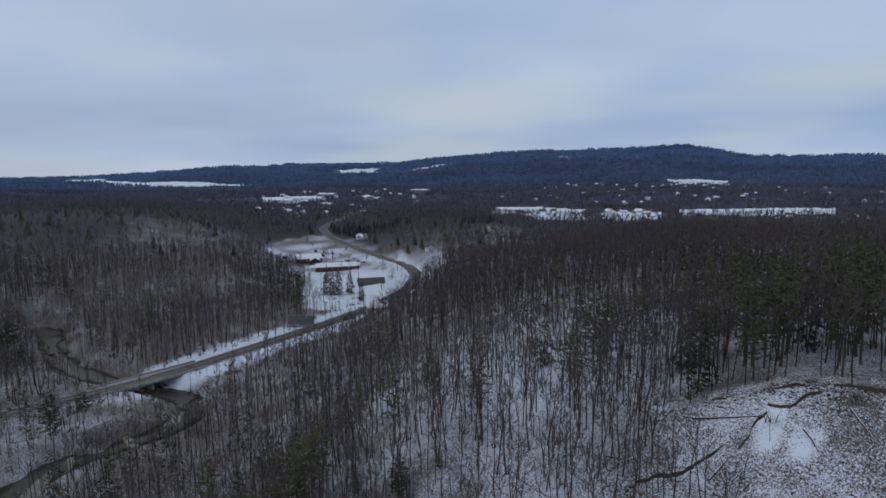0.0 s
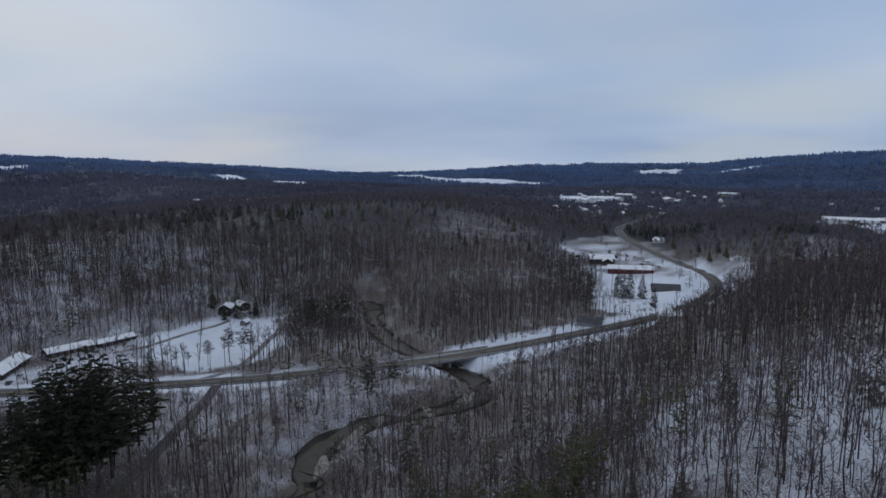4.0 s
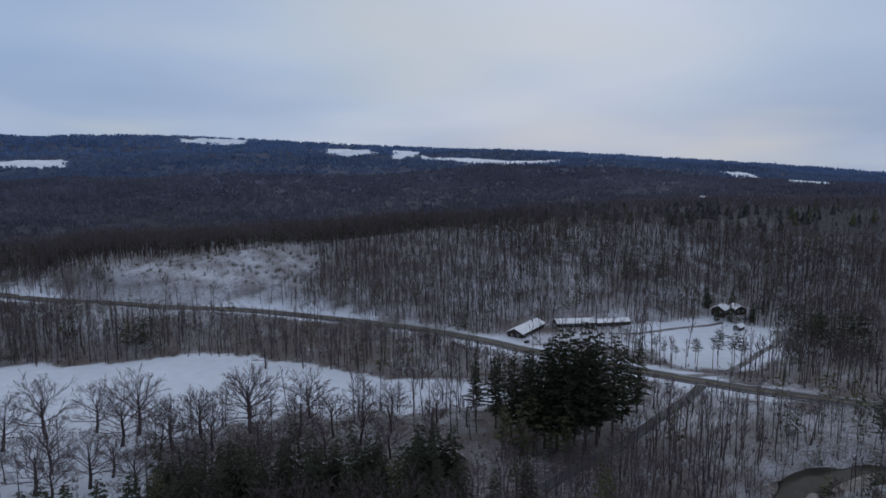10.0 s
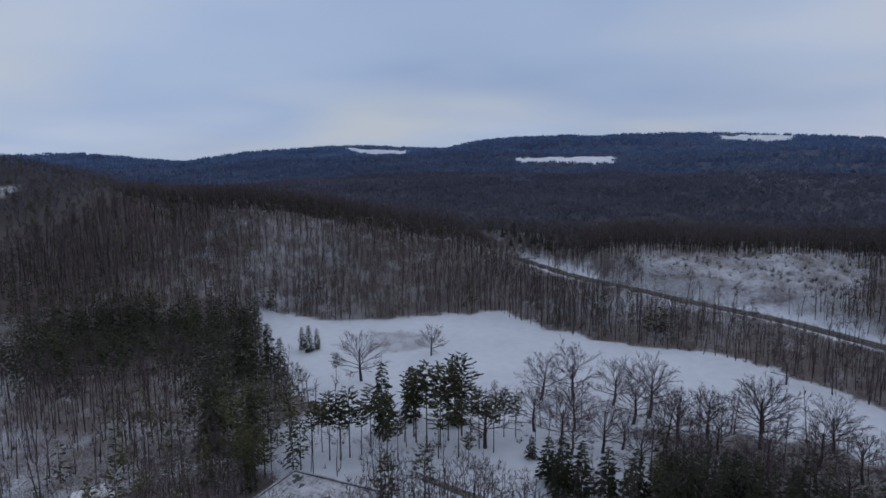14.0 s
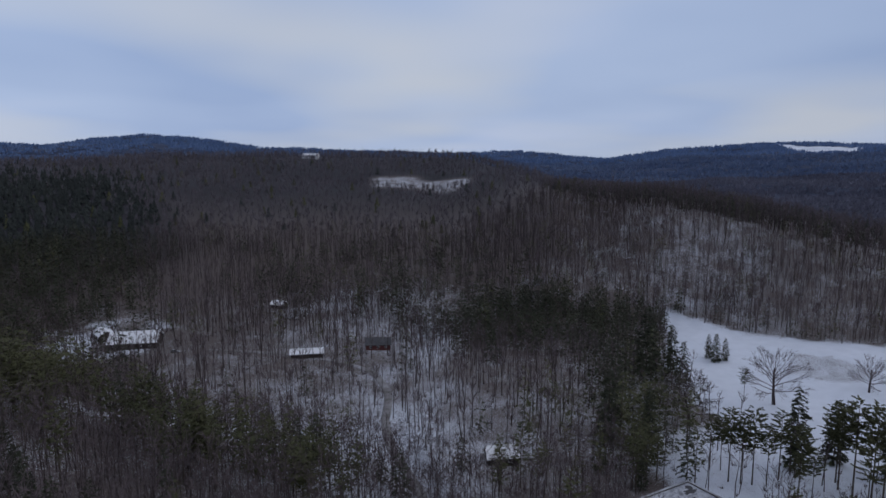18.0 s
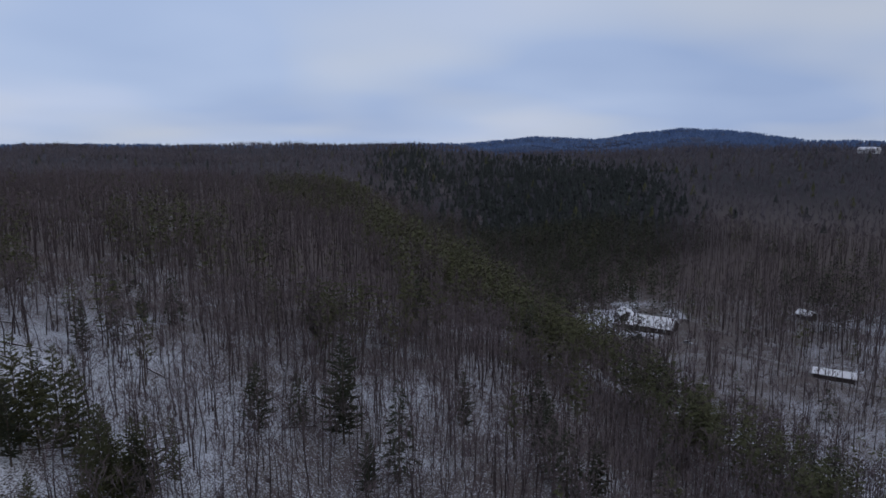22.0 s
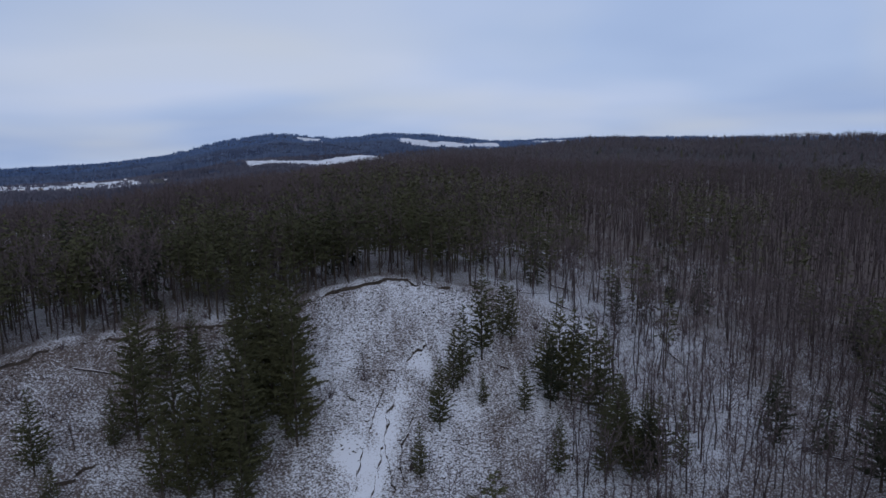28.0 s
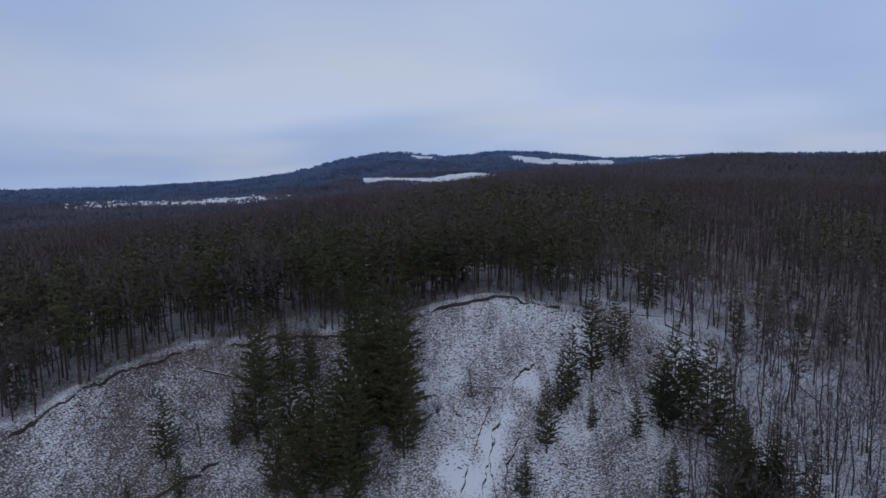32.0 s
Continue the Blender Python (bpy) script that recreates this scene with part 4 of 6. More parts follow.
def conifer(rng, h=20.0, base=0.2, wide=3.6, boughs=60, droop=0.12, ragged=0.35, sides=5, trunk_r=0.25, point=1.0, bulge=0.55, dome=False, sprays=8, spray_k=1.0):
    """Trunk, and ragged needled boughs at uneven heights, as two meshes."""
    trunk = tube((0, 0, -0.6), (rng.normal(0, 0.15), rng.normal(0, 0.15), h * 0.97), trunk_r, 0.03, sides)
    top = []
    for w in range(boughs):
        k = base + (0.98 - base) * min(1.0, max(0.0, (w + rng.uniform(-1.5, 1.5)) / (boughs - 1))) ** 1.15
        k = min(max(k, base * 0.9), 0.985)
        f = 1.35 * max(0.04, 1 - (k - base) / (1 - base)) ** (0.62 / point)
        f *= min(1, bulge + 2.2 * max(0, k - base))
        if dome:
            f = 1.15 * math.sin(math.pi * (0.24 + 0.68 * min(1.0, max(0.0, (k - base) / (1 - base)))))
        a = w * 2.39996 + rng.normal(0, 0.35)
        reach = max(0.45, wide * f * rng.uniform(1 - ragged, 1 + ragged * 0.6))
        d = np.array([math.cos(a), math.sin(a), 0])
        n = np.array([-d[1], d[0], 0])
        root = np.array([0, 0, h * k])
        tip = root + d * reach + np.array([0, 0, (0.1 - droop) * reach + rng.normal(0, 0.25)])
        # a bough of separate needle tufts along a bending spine
        for q in range(sprays):
            t = 0.14 + 0.86 * rng.random() ** 0.75
            p = root + (tip - root) * t + np.array([0, 0, -droop * reach * t * t])
            out = d * rng.uniform(0.45, 1.0) + n * (1 if q % 2 else -1) * rng.uniform(0.25, 1.1) * (1.3 - t) + np.array([0, 0, rng.normal(0.14, 0.24) - droop * 0.6])
            long = (0.46 + 0.26 * reach * (1.15 - 0.55 * t)) * rng.uniform(0.7, 1.3) * spray_k
            wide_at = np.cross(out, rng.normal(0, 0.5, 3) + np.array([0, 0, 1.0]))
            wide_at *= long * rng.uniform(0.24, 0.42) / (np.linalg.norm(wide_at) + 1e-9)
            top.append((np.vstack([p - wide_at, p + wide_at, p + out * long]), np.array([[0, 1, 2]])))
    return trunk, merge(top)


def scatter(name, template, x, y, z, size, turn, mat, label, category, squash=None):
    """All copies of one shape joined into one object of kind stuff."""
    v, f = template
    c, s = np.cos(turn), np.sin(turn)
    sq = size if squash is None else squash
    vx = (v[None, :, 0] * c[:, None] - v[None, :, 1] * s[:, None]) * sq[:, None] + x[:, None]
    vy = (v[None, :, 0] * s[:, None] + v[None, :, 1] * c[:, None]) * sq[:, None] + y[:, None]
    vz = v[None, :, 2] * size[:, None] + z[:, None]
    V = np.stack([vx, vy, vz], -1).reshape(-1, 3)
    F = (f[None] + (np.arange(len(x)) * len(v))[:, None, None]).reshape(-1, 3)
    return V, F


def stand(name, groups, mat, label, category, soft_shade=False):
    """groups: (template, x, y, z, size, turn, squash) joined into one object."""
    vs, fs, n = [], [], 0
    for g in groups:
        if not len(g[1]):
            continue
        V, F = scatter(name, *g[:6], mat, label, category, g[6])
        vs.append(V)
        fs.append(F + n)
        n += len(V)
    if vs:
        return tagged(link_mesh(name, np.vstack(vs), np.vstack(fs), mat, smooth_faces=soft_shade), label, category, kind="stuff")


# groves of evergreens: (bearing, distance, half width in degrees, half depth, share, kind); kind 0 pine, 1 hemlock
GROVES = ((255, 172, 8, 24, 0.7, 0), (244, 172, 6, 16, 0.75, 0), (233, 215, 5, 40, 0.35, 0), (237, 188, 8, 24, 0.35, 0), (241, 182, 4, 22, 0.8, 0), (229, 230, 4, 40, 0.3, 0), (276, 165, 10, 30, 0.45, 0), (-28, 175, 9, 40, 0.35, 0), (-12, 200, 6, 40, 0.1, 0), (-19, 240, 5, 60, 0.15, 0), (247, 215, 9, 45, 0.32, 0), (-26, 300, 8, 60, 0.2, 0),
          (197, 400, 4, 130, 0.65, 0), (190, 310, 5, 80, 0.9, 0), (184, 235, 5, 45, 0.8, 0), (177, 205, 3, 24, 0.6, 0), (172, 180, 4, 24, 0.6, 0), (163, 168, 5, 20, 0.45, 0), (204, 560, 5, 160, 0.5, 0), (203, 185, 3, 18, 0.35, 0), (217, 330, 5, 60, 0.4, 0), (212, 250, 3, 30, 0.25, 0), (196, 200, 2, 20, 0.3, 0),
          (141, 385, 11, 52, 0.93, 1), (133, 290, 4, 70, 0.7, 1), (131, 235, 3.5, 40, 0.75, 0), (139, 225, 4, 40, 0.3, 0), (178.5, 700, 4.5, 300, 0.85, 1), (183, 720, 8, 330, 0.95, 1), (187, 800, 7, 330, 0.95, 1), (196, 900, 4, 250, 0.7, 1), (160, 500, 6, 70, 0.3, 1), (152, 470, 8, 70, 0.35, 1),
          (61.5, 234, 4.6, 20, 0.85, 0), (19, 160, 5, 16, 0.5, 0), (29, 170, 4, 14, 0.3, 0), (96, 204, 9, 16, 0.6, 1), (82, 205, 8, 18, 0.5, 1), (72, 197, 4, 20, 0.75, 1), (33.5, 325, 1.8, 14, 0.8, 0), (39, 318, 2, 12, 0.6, 0), (16, 505, 3, 30, 0.3, 1),
          (40, 420, 3, 40, 0.5, 1), (120, 640, 18, 80, 0.35, 1), (85, 640, 25, 80, 0.25, 1), (10, 905, 4, 60, 0.55, 1), (-1, 880, 3, 50, 0.4, 1), (70, 720, 16, 90, 0.3, 1), (50, 690, 10, 70, 0.3, 1), (221, 170, 4, 30, 0.12, 0), (265, 230, 20, 60, 0.25, 0), (240, 330, 12, 80, 0.45, 0))


def evergreen_share(x, y):
    b, r = bearing(x, y), np.hypot(x, y)
    pine, hem = np.full(len(x), 0.022), np.full(len(x), 0.015)
    clump = smooth(0.1, 0.7, lattice(x / 70, y / 70, 31))
    hem = (hem + 0.09 * clump * smooth(150, 400, r)) * (1 - 0.7 * smooth(560, 680, r))
    for a, d, ha, hd, share, kind in GROVES:
        da = (b - a + 180) % 360 - 180
        f = share * smooth(1.25, 0.75, np.hypot(da / ha, (r - d) / hd))
        if kind:
            f = share * smooth(1.55, 0.45, np.hypot(da / ha, (r - d) / hd))
            hem = np.maximum(hem, f)
        else:
            pine = np.maximum(pine, f)
    return pine, hem


BUILT = []  # plan centres and radii that stay clear of trees


def is_clear(x, y, margin=0.0):
    bad = np.zeros(len(x), bool)
    for f in TREELESS:
        bad |= inside(f, x, y)
    for line, w in ((HIGHWAY, 11), (CREEK, 6.5), (LANE_SOUTH, 4.5), (LANE_NORTH, 4.5), (LANE_MOTEL, 4.5), (PARK_LANE, 2.5), (FIELD_LANE, 4)):
        d, _ = near_line(x, y, line)
        bad |= d < w + margin
    for cx, cy, cr in BUILT:
        bad |= np.hypot(x - cx, y - cy) < cr
    return bad | on_scarp(x, y, 1.0)


THIN = ((PARK_SNOW, 0.3), (poly((-10, 120), (-10, 250), (0, 260), (10, 250), (10, 130), (0, 110)), 0.72), (poly((188, 100), (188, 158), (200, 162), (213, 163), (228, 158), (232, 100)), 0.76), (poly((66, 205), (66, 262), (85, 268), (101, 258), (101, 215), (84, 212)), 0.1), (LODGE_LAWN, 0.55), (YARD, 0.05), (HOUSE_LAWN, 0.07), (GULLY, 0.35), (SLIDE, 0.35), (SLOPE_GAP, 0.4), (poly((215, 160), (215, 215), (222, 250), (234, 250), (236, 163), (226, 163)), 0.6), (poly((136, 215), (150, 200), (168, 250), (176, 300), (172, 400), (150, 325), (138, 320)), 0.62))


def tucked_away(x, y, z):
    top = np.maximum.accumulate((TABLE - EYE_HEIGHT) / np.maximum(RADII, 1.0), axis=1)
    r = np.hypot(x, y)
    i = (np.round(bearing(x, y) * 2).astype(int)) % NA
    j = np.clip(np.searchsorted(RADII, r) - 3, 0, len(RADII) - 1)
    return (z + 15 - EYE_HEIGHT) / r < top[i, j]


def spots(r0, r1, gap, seed):
    """Jittered plan points between two distances."""
    rng = np.random.default_rng(seed)
    n = int(2 * r1 / gap) + 2
    g = (np.arange(n) - n / 2) * gap
    x, y = [q.ravel() for q in np.meshgrid(g, g)]
    x = x + rng.uniform(-0.5, 0.5, len(x)) * gap
    y = y + rng.uniform(-0.5, 0.5, len(y)) * gap
    r = np.hypot(x, y)
    m = (r >= r0) & (r < r1)
    return x[m], y[m], rng


def plant(r0, r1, gap, seed, bares, pines, hems, tag, words, heroes=None, sector=None):
    x, y, rng = spots(r0, r1, gap, seed)
    keep = ~is_clear(x, y) if r0 < 1500 else np.ones(len(x), bool)
    if r1 > 1000:
        for f in FAR_FIELDS:
            keep &= ~inside(f, x, y)
    thin = lattice(x / 45, y / 45, 41)
    keep &= rng.random(len(x)) < 0.85 + 0.25 * thin
    b = bearing(x, y)
    if sector:
        keep &= (b - sector[0]) % 360 < sector[1]
    keep &= (b < 285) | (b > 325) | (rng.random(len(x)) < (0.15 if r0 < 200 else 0.04))
    for f, share in THIN:
        keep &= ~inside(f, x, y) | (rng.random(len(x)) < share)
    x, y = x[keep], y[keep]
    z = land_height(x, y)
    if r0 > 200:
        # fewer trees in folds of the land that lie out of sight of the valley's air
        k = ~tucked_away(x, y, z) | (rng.random(len(x)) < 0.05)
        x, y, z = x[k], y[k], z[k]
    else:
        # the ground straight below the drone carries a thinner wood
        k = ((EYE_HEIGHT - z - 23) / np.hypot(x, y) < 0.62) | (rng.random(len(x)) < 0.3)
        x, y, z = x[k], y[k], z[k]
    pine, hem = evergreen_share(x, y)
    u = rng.random(len(x))
    is_pine, is_hem = u < pine, (u >= pine) & (u < pine + hem)
    size = rng.uniform(0.72, 1.12, len(x)) * (1 + 0.12 * lattice(x / 80, y / 80, 51))
    if r0 < 600:
        # only low growth stands between the highway and the valley
        d, zr = near_line(x, y, HIGHWAY)
        row = HIGHWAY[20:172]
        reach = np.interp(bearing(x, y), bearing(row[:, 0], row[:, 1])[::-1], np.hypot(row[:, 0], row[:, 1])[::-1])
        low = (np.hypot(x, y) < reach) & (d < 75) & (rng.random(len(x)) > 0.16)
        size = np.where(low, np.minimum(size, np.maximum(0.12, (0.33 * (d - 4) + 1.5) / 18)), size)
        d, _ = near_line(x, y, CREEK)
        size *= 0.7 + 0.3 * smooth(9, 22, d)
    turn = rng.uniform(0, 6.283, len(x))
    kind = rng.integers(0, 1000, len(x))
    bare = ~is_pine & ~is_hem
    if heroes:
        # the trees nearest to the drone stand as things of their own
        order = np.argsort(np.hypot(x, y) + 1e6 * ~bare)[:heroes[1]]
        for i in order:
            copy_thing(heroes[0][kind[i] % len(heroes[0])], Matrix.LocRotScale((x[i], y[i], z[i]), Euler((0, 0, turn[i])), [size[i]] * 3))
        bare[order] = False
    # bare crowns past 600 m take colours that have haze painted in
    for sel, shapes, leaf, bark, what, lab in ((bare, bares, TWIG if r0 < 600 else HAZEWOOD if r0 < 1000 else HAZEWOOD_FAR, BARK, "bare_" + tag, "leafless grey-brown hardwood trees " + words), (is_pine, pines, NEEDLE if r0 < 1200 else HAZEWOOD_FAR, PINEBARK, "pine_" + tag, "dark green white pines " + words), (is_hem, hems, HEMLOCK if r0 < 600 else DARKNEEDLE if r0 < 1200 else HAZEWOOD_FAR, PINEBARK, "hemlock_" + tag, "blackish green hemlocks " + words)):
        tr, tops = [], []
        for k, (trunk, top) in enumerate(shapes):
            m = sel & (kind % len(shapes) == k)
            tops.append((top, x[m], y[m], z[m], size[m], turn[m], None))
            if trunk is not None:
                tr.append((trunk, x[m], y[m], z[m], size[m], turn[m], None))
        stand(what, tops, leaf, lab, "forest", r0 > 1200)
        if tr:
            stand(what + "_trunks", tr, bark, "trunks of the " + lab, "forest")


def tree_thing(name, shape, bark, leaf, label, category="tree", group=""):
    """One tree: an empty at its foot with a trunk and a crown."""
    e = new(name)
    trunk, crown = shape
    link_mesh("trunk", *trunk, bark, e)
    link_mesh("crown", *crown, leaf, e)
    return tagged(e, label, category, group)


def drop_thing(ob):
    for o in (*ob.children_recursive, ob):
        bpy.data.objects.remove(o)


def tree_clump(rng):
    """A few crowns standing close together, as seen from far off."""
    bits = []
    for i in range(9):
        c = rng.normal(0, 4.6, 3) * (1, 1, 0)
        a, w, h = rng.uniform(0, 3.14), rng.uniform(1.4, 2.8), rng.uniform(7, 13)
        v = np.array((math.cos(a), math.sin(a), 0)) * w
        bits.append((np.vstack([c - v + (0, 0, rng.uniform(0, 4)), c + v + (0, 0, rng.uniform(0, 4)), c + v * rng.uniform(-0.6, 0.6) + (v[1], -v[0], h) * np.array((rng.uniform(-1, 1),) * 2 + (1,))]), np.array([[0, 1, 2]])))
    return merge(bits)


def cover_far_hills(r0, r1, gap, seed, shapes, grown, mat, name, label):
    x, y, rng = spots(r0, r1, gap, seed)
    b = bearing(x, y)
    keep = ((b < 284) | (b > 328)) & (rng.random(len(x)) < 0.8 + 0.5 * lattice(x / 130, y / 130, 43))
    # the flat land round the town is mostly open
    keep &= ~(((b > 326) | (b < 24)) & (r0 < 2000)) | (rng.random(len(x)) < 0.35)
    # hedges and yards break up the fields round the far village
    village = (b > 262) & (b < 279) & (lattice(x / 55, y / 55, 44) > 0.05)
    for f in FAR_FIELDS:
        keep &= ~inside(f, x, y) | village
    x, y = x[keep], y[keep]
    z = land_height(x, y)
    k = ~tucked_away(x, y, z)
    x, y, z = x[k], y[k], z[k]
    size, turn, kind = rng.uniform(0.7, 1.15, len(x)) * grown, rng.uniform(0, 6.28, len(x)), rng.integers(0, len(shapes), len(x))
    stand(name, [(q, x[kind == i], y[kind == i], z[kind == i] - 1.5, size[kind == i] * 0.9, turn[kind == i], size[kind == i] * 1.3) for i, q in enumerate(shapes)], mat, label, "forest")


def build_forest():
    rng = np.random.default_rng(3)
    hero = [tree_thing("hardwood_tree", bare_tree(rng, rng.uniform(15, 21), rng.uniform(2.8, 3.8), limbs=11, kids=5, depth=2, sides=6, limb_r=0.075, thin=0.045, hair=0.07, segs=6, trunk_r=rng.uniform(0.17, 0.27)), BARK, TWIG, "tall slender leafless hardwood on the snowy slope", "tree", "bare trees on the near slope") for _ in range(12)]
    bare0 = [bare_tree(rng, rng.uniform(15, 21), rng.uniform(3.0, 4.3), fork=0.46, limbs=7, kids=3, depth=2, sides=3, limb_r=0.07, hair=0.16, segs=3, rise=(0.6, 1.5), trunk_r=rng.uniform(0.12, 0.19)) for _ in range(10)]
    bare1 = [bare_tree(rng, rng.uniform(16, 21), rng.uniform(2.9, 4.0), fork=0.5, limbs=6, kids=5, depth=1, sides=3, hair=0.24, limb_r=0.09, trunk_r=0.24, segs=1, fork_chance=0.0, rise=(1.0, 2.3)) for _ in range(9)]
    bare2 = []
    for _ in range(7):
        bits = [sliver((0, 0, -0.5), (rng.normal(0, 0.5), rng.normal(0, 0.5), 15), 0.45, rng)]
        for k in range(13):
            a = k * 2.4 + rng.normal(0, 0.3)
            p = np.array((0, 0, rng.uniform(6, 11.5)))
            out = rng.uniform(1.6, 4.2)
            bits.append(sliver(p, p + np.array((math.cos(a) * out, math.sin(a) * out, rng.uniform(1.5, 6.0))), 0.62, rng))
        bare2.append((None, merge(bits)))
    pine0 = [conifer(rng, rng.uniform(17, 22), rng.uniform(0.22, 0.42), rng.uniform(2.9, 3.7), 42, ragged=0.5, dome=k % 2 == 0, sprays=13, spray_k=0.78, droop=0.0) for k in range(4)]
    pine1 = [conifer(rng, 20, 0.25, 3.7, 26, sides=3, ragged=0.5, dome=k == 1, sprays=4, spray_k=1.2) for k in range(3)]
    hem0 = [conifer(rng, rng.uniform(15, 21), 0.08, rng.uniform(3.2, 4.0), 60, droop=0.26, ragged=0.3, sprays=11, spray_k=0.85) for _ in range(3)]
    hem1 = [conifer(rng, 16, 0.08, 3.7, 28, sides=3, droop=0.26, ragged=0.25, sprays=4, spray_k=1.2) for _ in range(3)]
    far_c = []
    for _ in range(4):
        # skirts of boughs hanging in tiers
        bits = []
        for k in range(4):
            top, low, wide = 11.5 - 2.0 * k + rng.uniform(-1.2, 0.6), 6.8 - 2.0 * k + rng.uniform(-1.0, 1.0), 2.0 + 0.6 * k
            for i in range(4):
                a, b = i * 1.571 + k * 0.7 + rng.uniform(-0.3, 0.3), rng.uniform(0.75, 1.05)
                p = [np.array((math.cos(a + q) * wide * b, math.sin(a + q) * wide * b, max(0.5, low + rng.uniform(-1, 1)))) for q in (-0.75, 0.75)]
                bits.append((np.vstack([p[0], p[1], (rng.normal(0, 0.2), rng.normal(0, 0.2), top)]), np.array([[0, 1, 2]])))
        far_c.append((None, merge(bits)))
    plant(60, 215, 3.8, 101, bare0, pine0, hem0, "trees_near", "on the slopes below the drone", (hero, 290))
    plant(215, 620, 5.25, 102, bare1, pine1, hem1, "trees_middle", "on the valley floor and hillsides")
    plant(395, 640, 7.2, 108, bare1, pine1, hem1, "trees_hillside", "on the hillside over the highway", sector=(36, 112))
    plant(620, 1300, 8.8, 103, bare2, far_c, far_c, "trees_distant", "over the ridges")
    clumps = [tree_clump(rng) for _ in range(6)]
    # each farther ring of hills has more haze painted into its colour
    cover_far_hills(1260, 2350, 17, 104, clumps, 1.0, HAZEWOOD_FAR, "far_woods", "dense leafless woods over the far hills")
    cover_far_hills(2350, 3250, 29, 106, clumps, 1.35, HAZEWOOD_BLUE, "hill_woods", "bluish woods on the far hillsides")
    cover_far_hills(3250, 4300, 34, 107, clumps, 1.6, HAZEWOOD_PALE, "skyline_woods", "pale bluish woods on the skyline hills")
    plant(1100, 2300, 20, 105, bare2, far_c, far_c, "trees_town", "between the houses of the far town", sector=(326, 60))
    for h in hero:
        drop_thing(h)



def put_trees(name, shapes, bark, leaf, label, group, rows, full=20.0, category="tree", spread=1.0, grown=1.0):
    """Trees that stand apart, one thing each: rows of x, y and height."""
    made = [tree_thing(name, q, bark, leaf, label, category, group) for q in shapes]
    for i, (x, y, h) in enumerate(rows):
        k = h / full * grown
        copy_thing(made[i % len(made)], Matrix.LocRotScale((x, y, at(x, y)), Euler((0, 0, i * 2.1)), (k * spread, k * spread, k)))
        BUILT.append((x, y, min(4.0, 0.2 * h)))
    for q in made:
        drop_thing(q)


def build_tree_things():
    rng = np.random.default_rng(11)
    oaks = [open_tree(rng, 20, rng.uniform(8.5, 10.5)) for _ in range(4)]
    thin_trees = [bare_tree(rng, 20, 4.5, limbs=9, kids=4, depth=2, sides=4, limb_r=0.12, thin=0.06, segs=4, trunk_r=0.3) for _ in range(3)]
    put_trees("oak_tree", oaks, BARK, TWIG, "broad leafless open-grown tree standing in the snowy meadow", "trees round the meadow",
              [(-254, -160, 22), (-276, -64, 23), (-269, -77, 19), (-276, -47, 19), (-268, -31, 24), (-259, -36, 21), (-262, -8, 16), (-271, 11, 20), (-214, -82, 22), (-305, -148, 15), (-206, -164, 19), (-257, -8, 17), (-255, 10, 24), (-250, -18, 19), (-242, -22, 17), (-229, -58, 19), (-228, -42, 18),
               (-248, 28, 18), (-240, 40, 16), (-262, 34, 19), (-236, 12, 17), (-244, -4, 16), (-238, 62, 15), (-232, 26, 15), (-226, -14, 15), (-222, 34, 14), (-230, 48, 16), (-246, 52, 17), (-252, 66, 14), (-220, -28, 16), (-226, 76, 14), (-216, 56, 13), (-240, 82, 13), (-218, -4, 14), (-214, 12, 15), (-212, 28, 13), (-222, 8, 15), (-208, 44, 14), (-224, 20, 14), (-234, -36, 15), (-216, -16, 13), (-222, -52, 15), (-236, -70, 17), (-244, -56, 18), (-206, 68, 14), (-232, 92, 12)], spread=1.22, grown=1.12)
    put_trees("small_tree", oaks[:2], BARK, TWIG, "small dense leafless tree at the meadow's edge", "trees along the meadow edge", [(-334, 22, 17), (-328, 40, 14), (-321, 53, 12), (-318, 66, 12), (-280, 88, 15), (-290, 106, 16), (-262, 92, 12), (-300, 84, 11)])
    reds = [conifer(rng, 20, rng.uniform(0.42, 0.58), rng.uniform(3.6, 4.4), 58, sprays=38, spray_k=0.52, ragged=0.6, dome=True, droop=-0.03) for _ in range(4)]
    put_trees("red_pine", reds, PINEBARK, NEEDLE, "tall bare-trunked pine with a tufted top in the park", "pines in the park grove",
              [(-248, -170, 13), (-181, -135, 18), (-184, -133, 17), (-180, -127, 23), (-182, -124, 22), (-185, -122, 24), (-188, -119, 19), (-196, -120, 22), (-207, -107, 27), (-206, -102, 30), (-209, -98, 29), (-214, -97, 28), (-220, -94, 30), (-217, -89, 21), (-213, -84, 21), (-212, -78, 20),
               (-226, -79, 18), (-228, -75, 16), (-191, -106, 16), (-187, -108, 15), (-198, -82, 12), (-199, -94, 22), (-203, -88, 20), (-194, -112, 21), (-211, -110, 24)], spread=0.85, grown=1.1)
    spruces = [conifer(rng, 20, 0.05, rng.uniform(3.0, 3.6), 90, droop=0.3, ragged=0.25, point=1.15, sprays=15) for _ in range(3)]
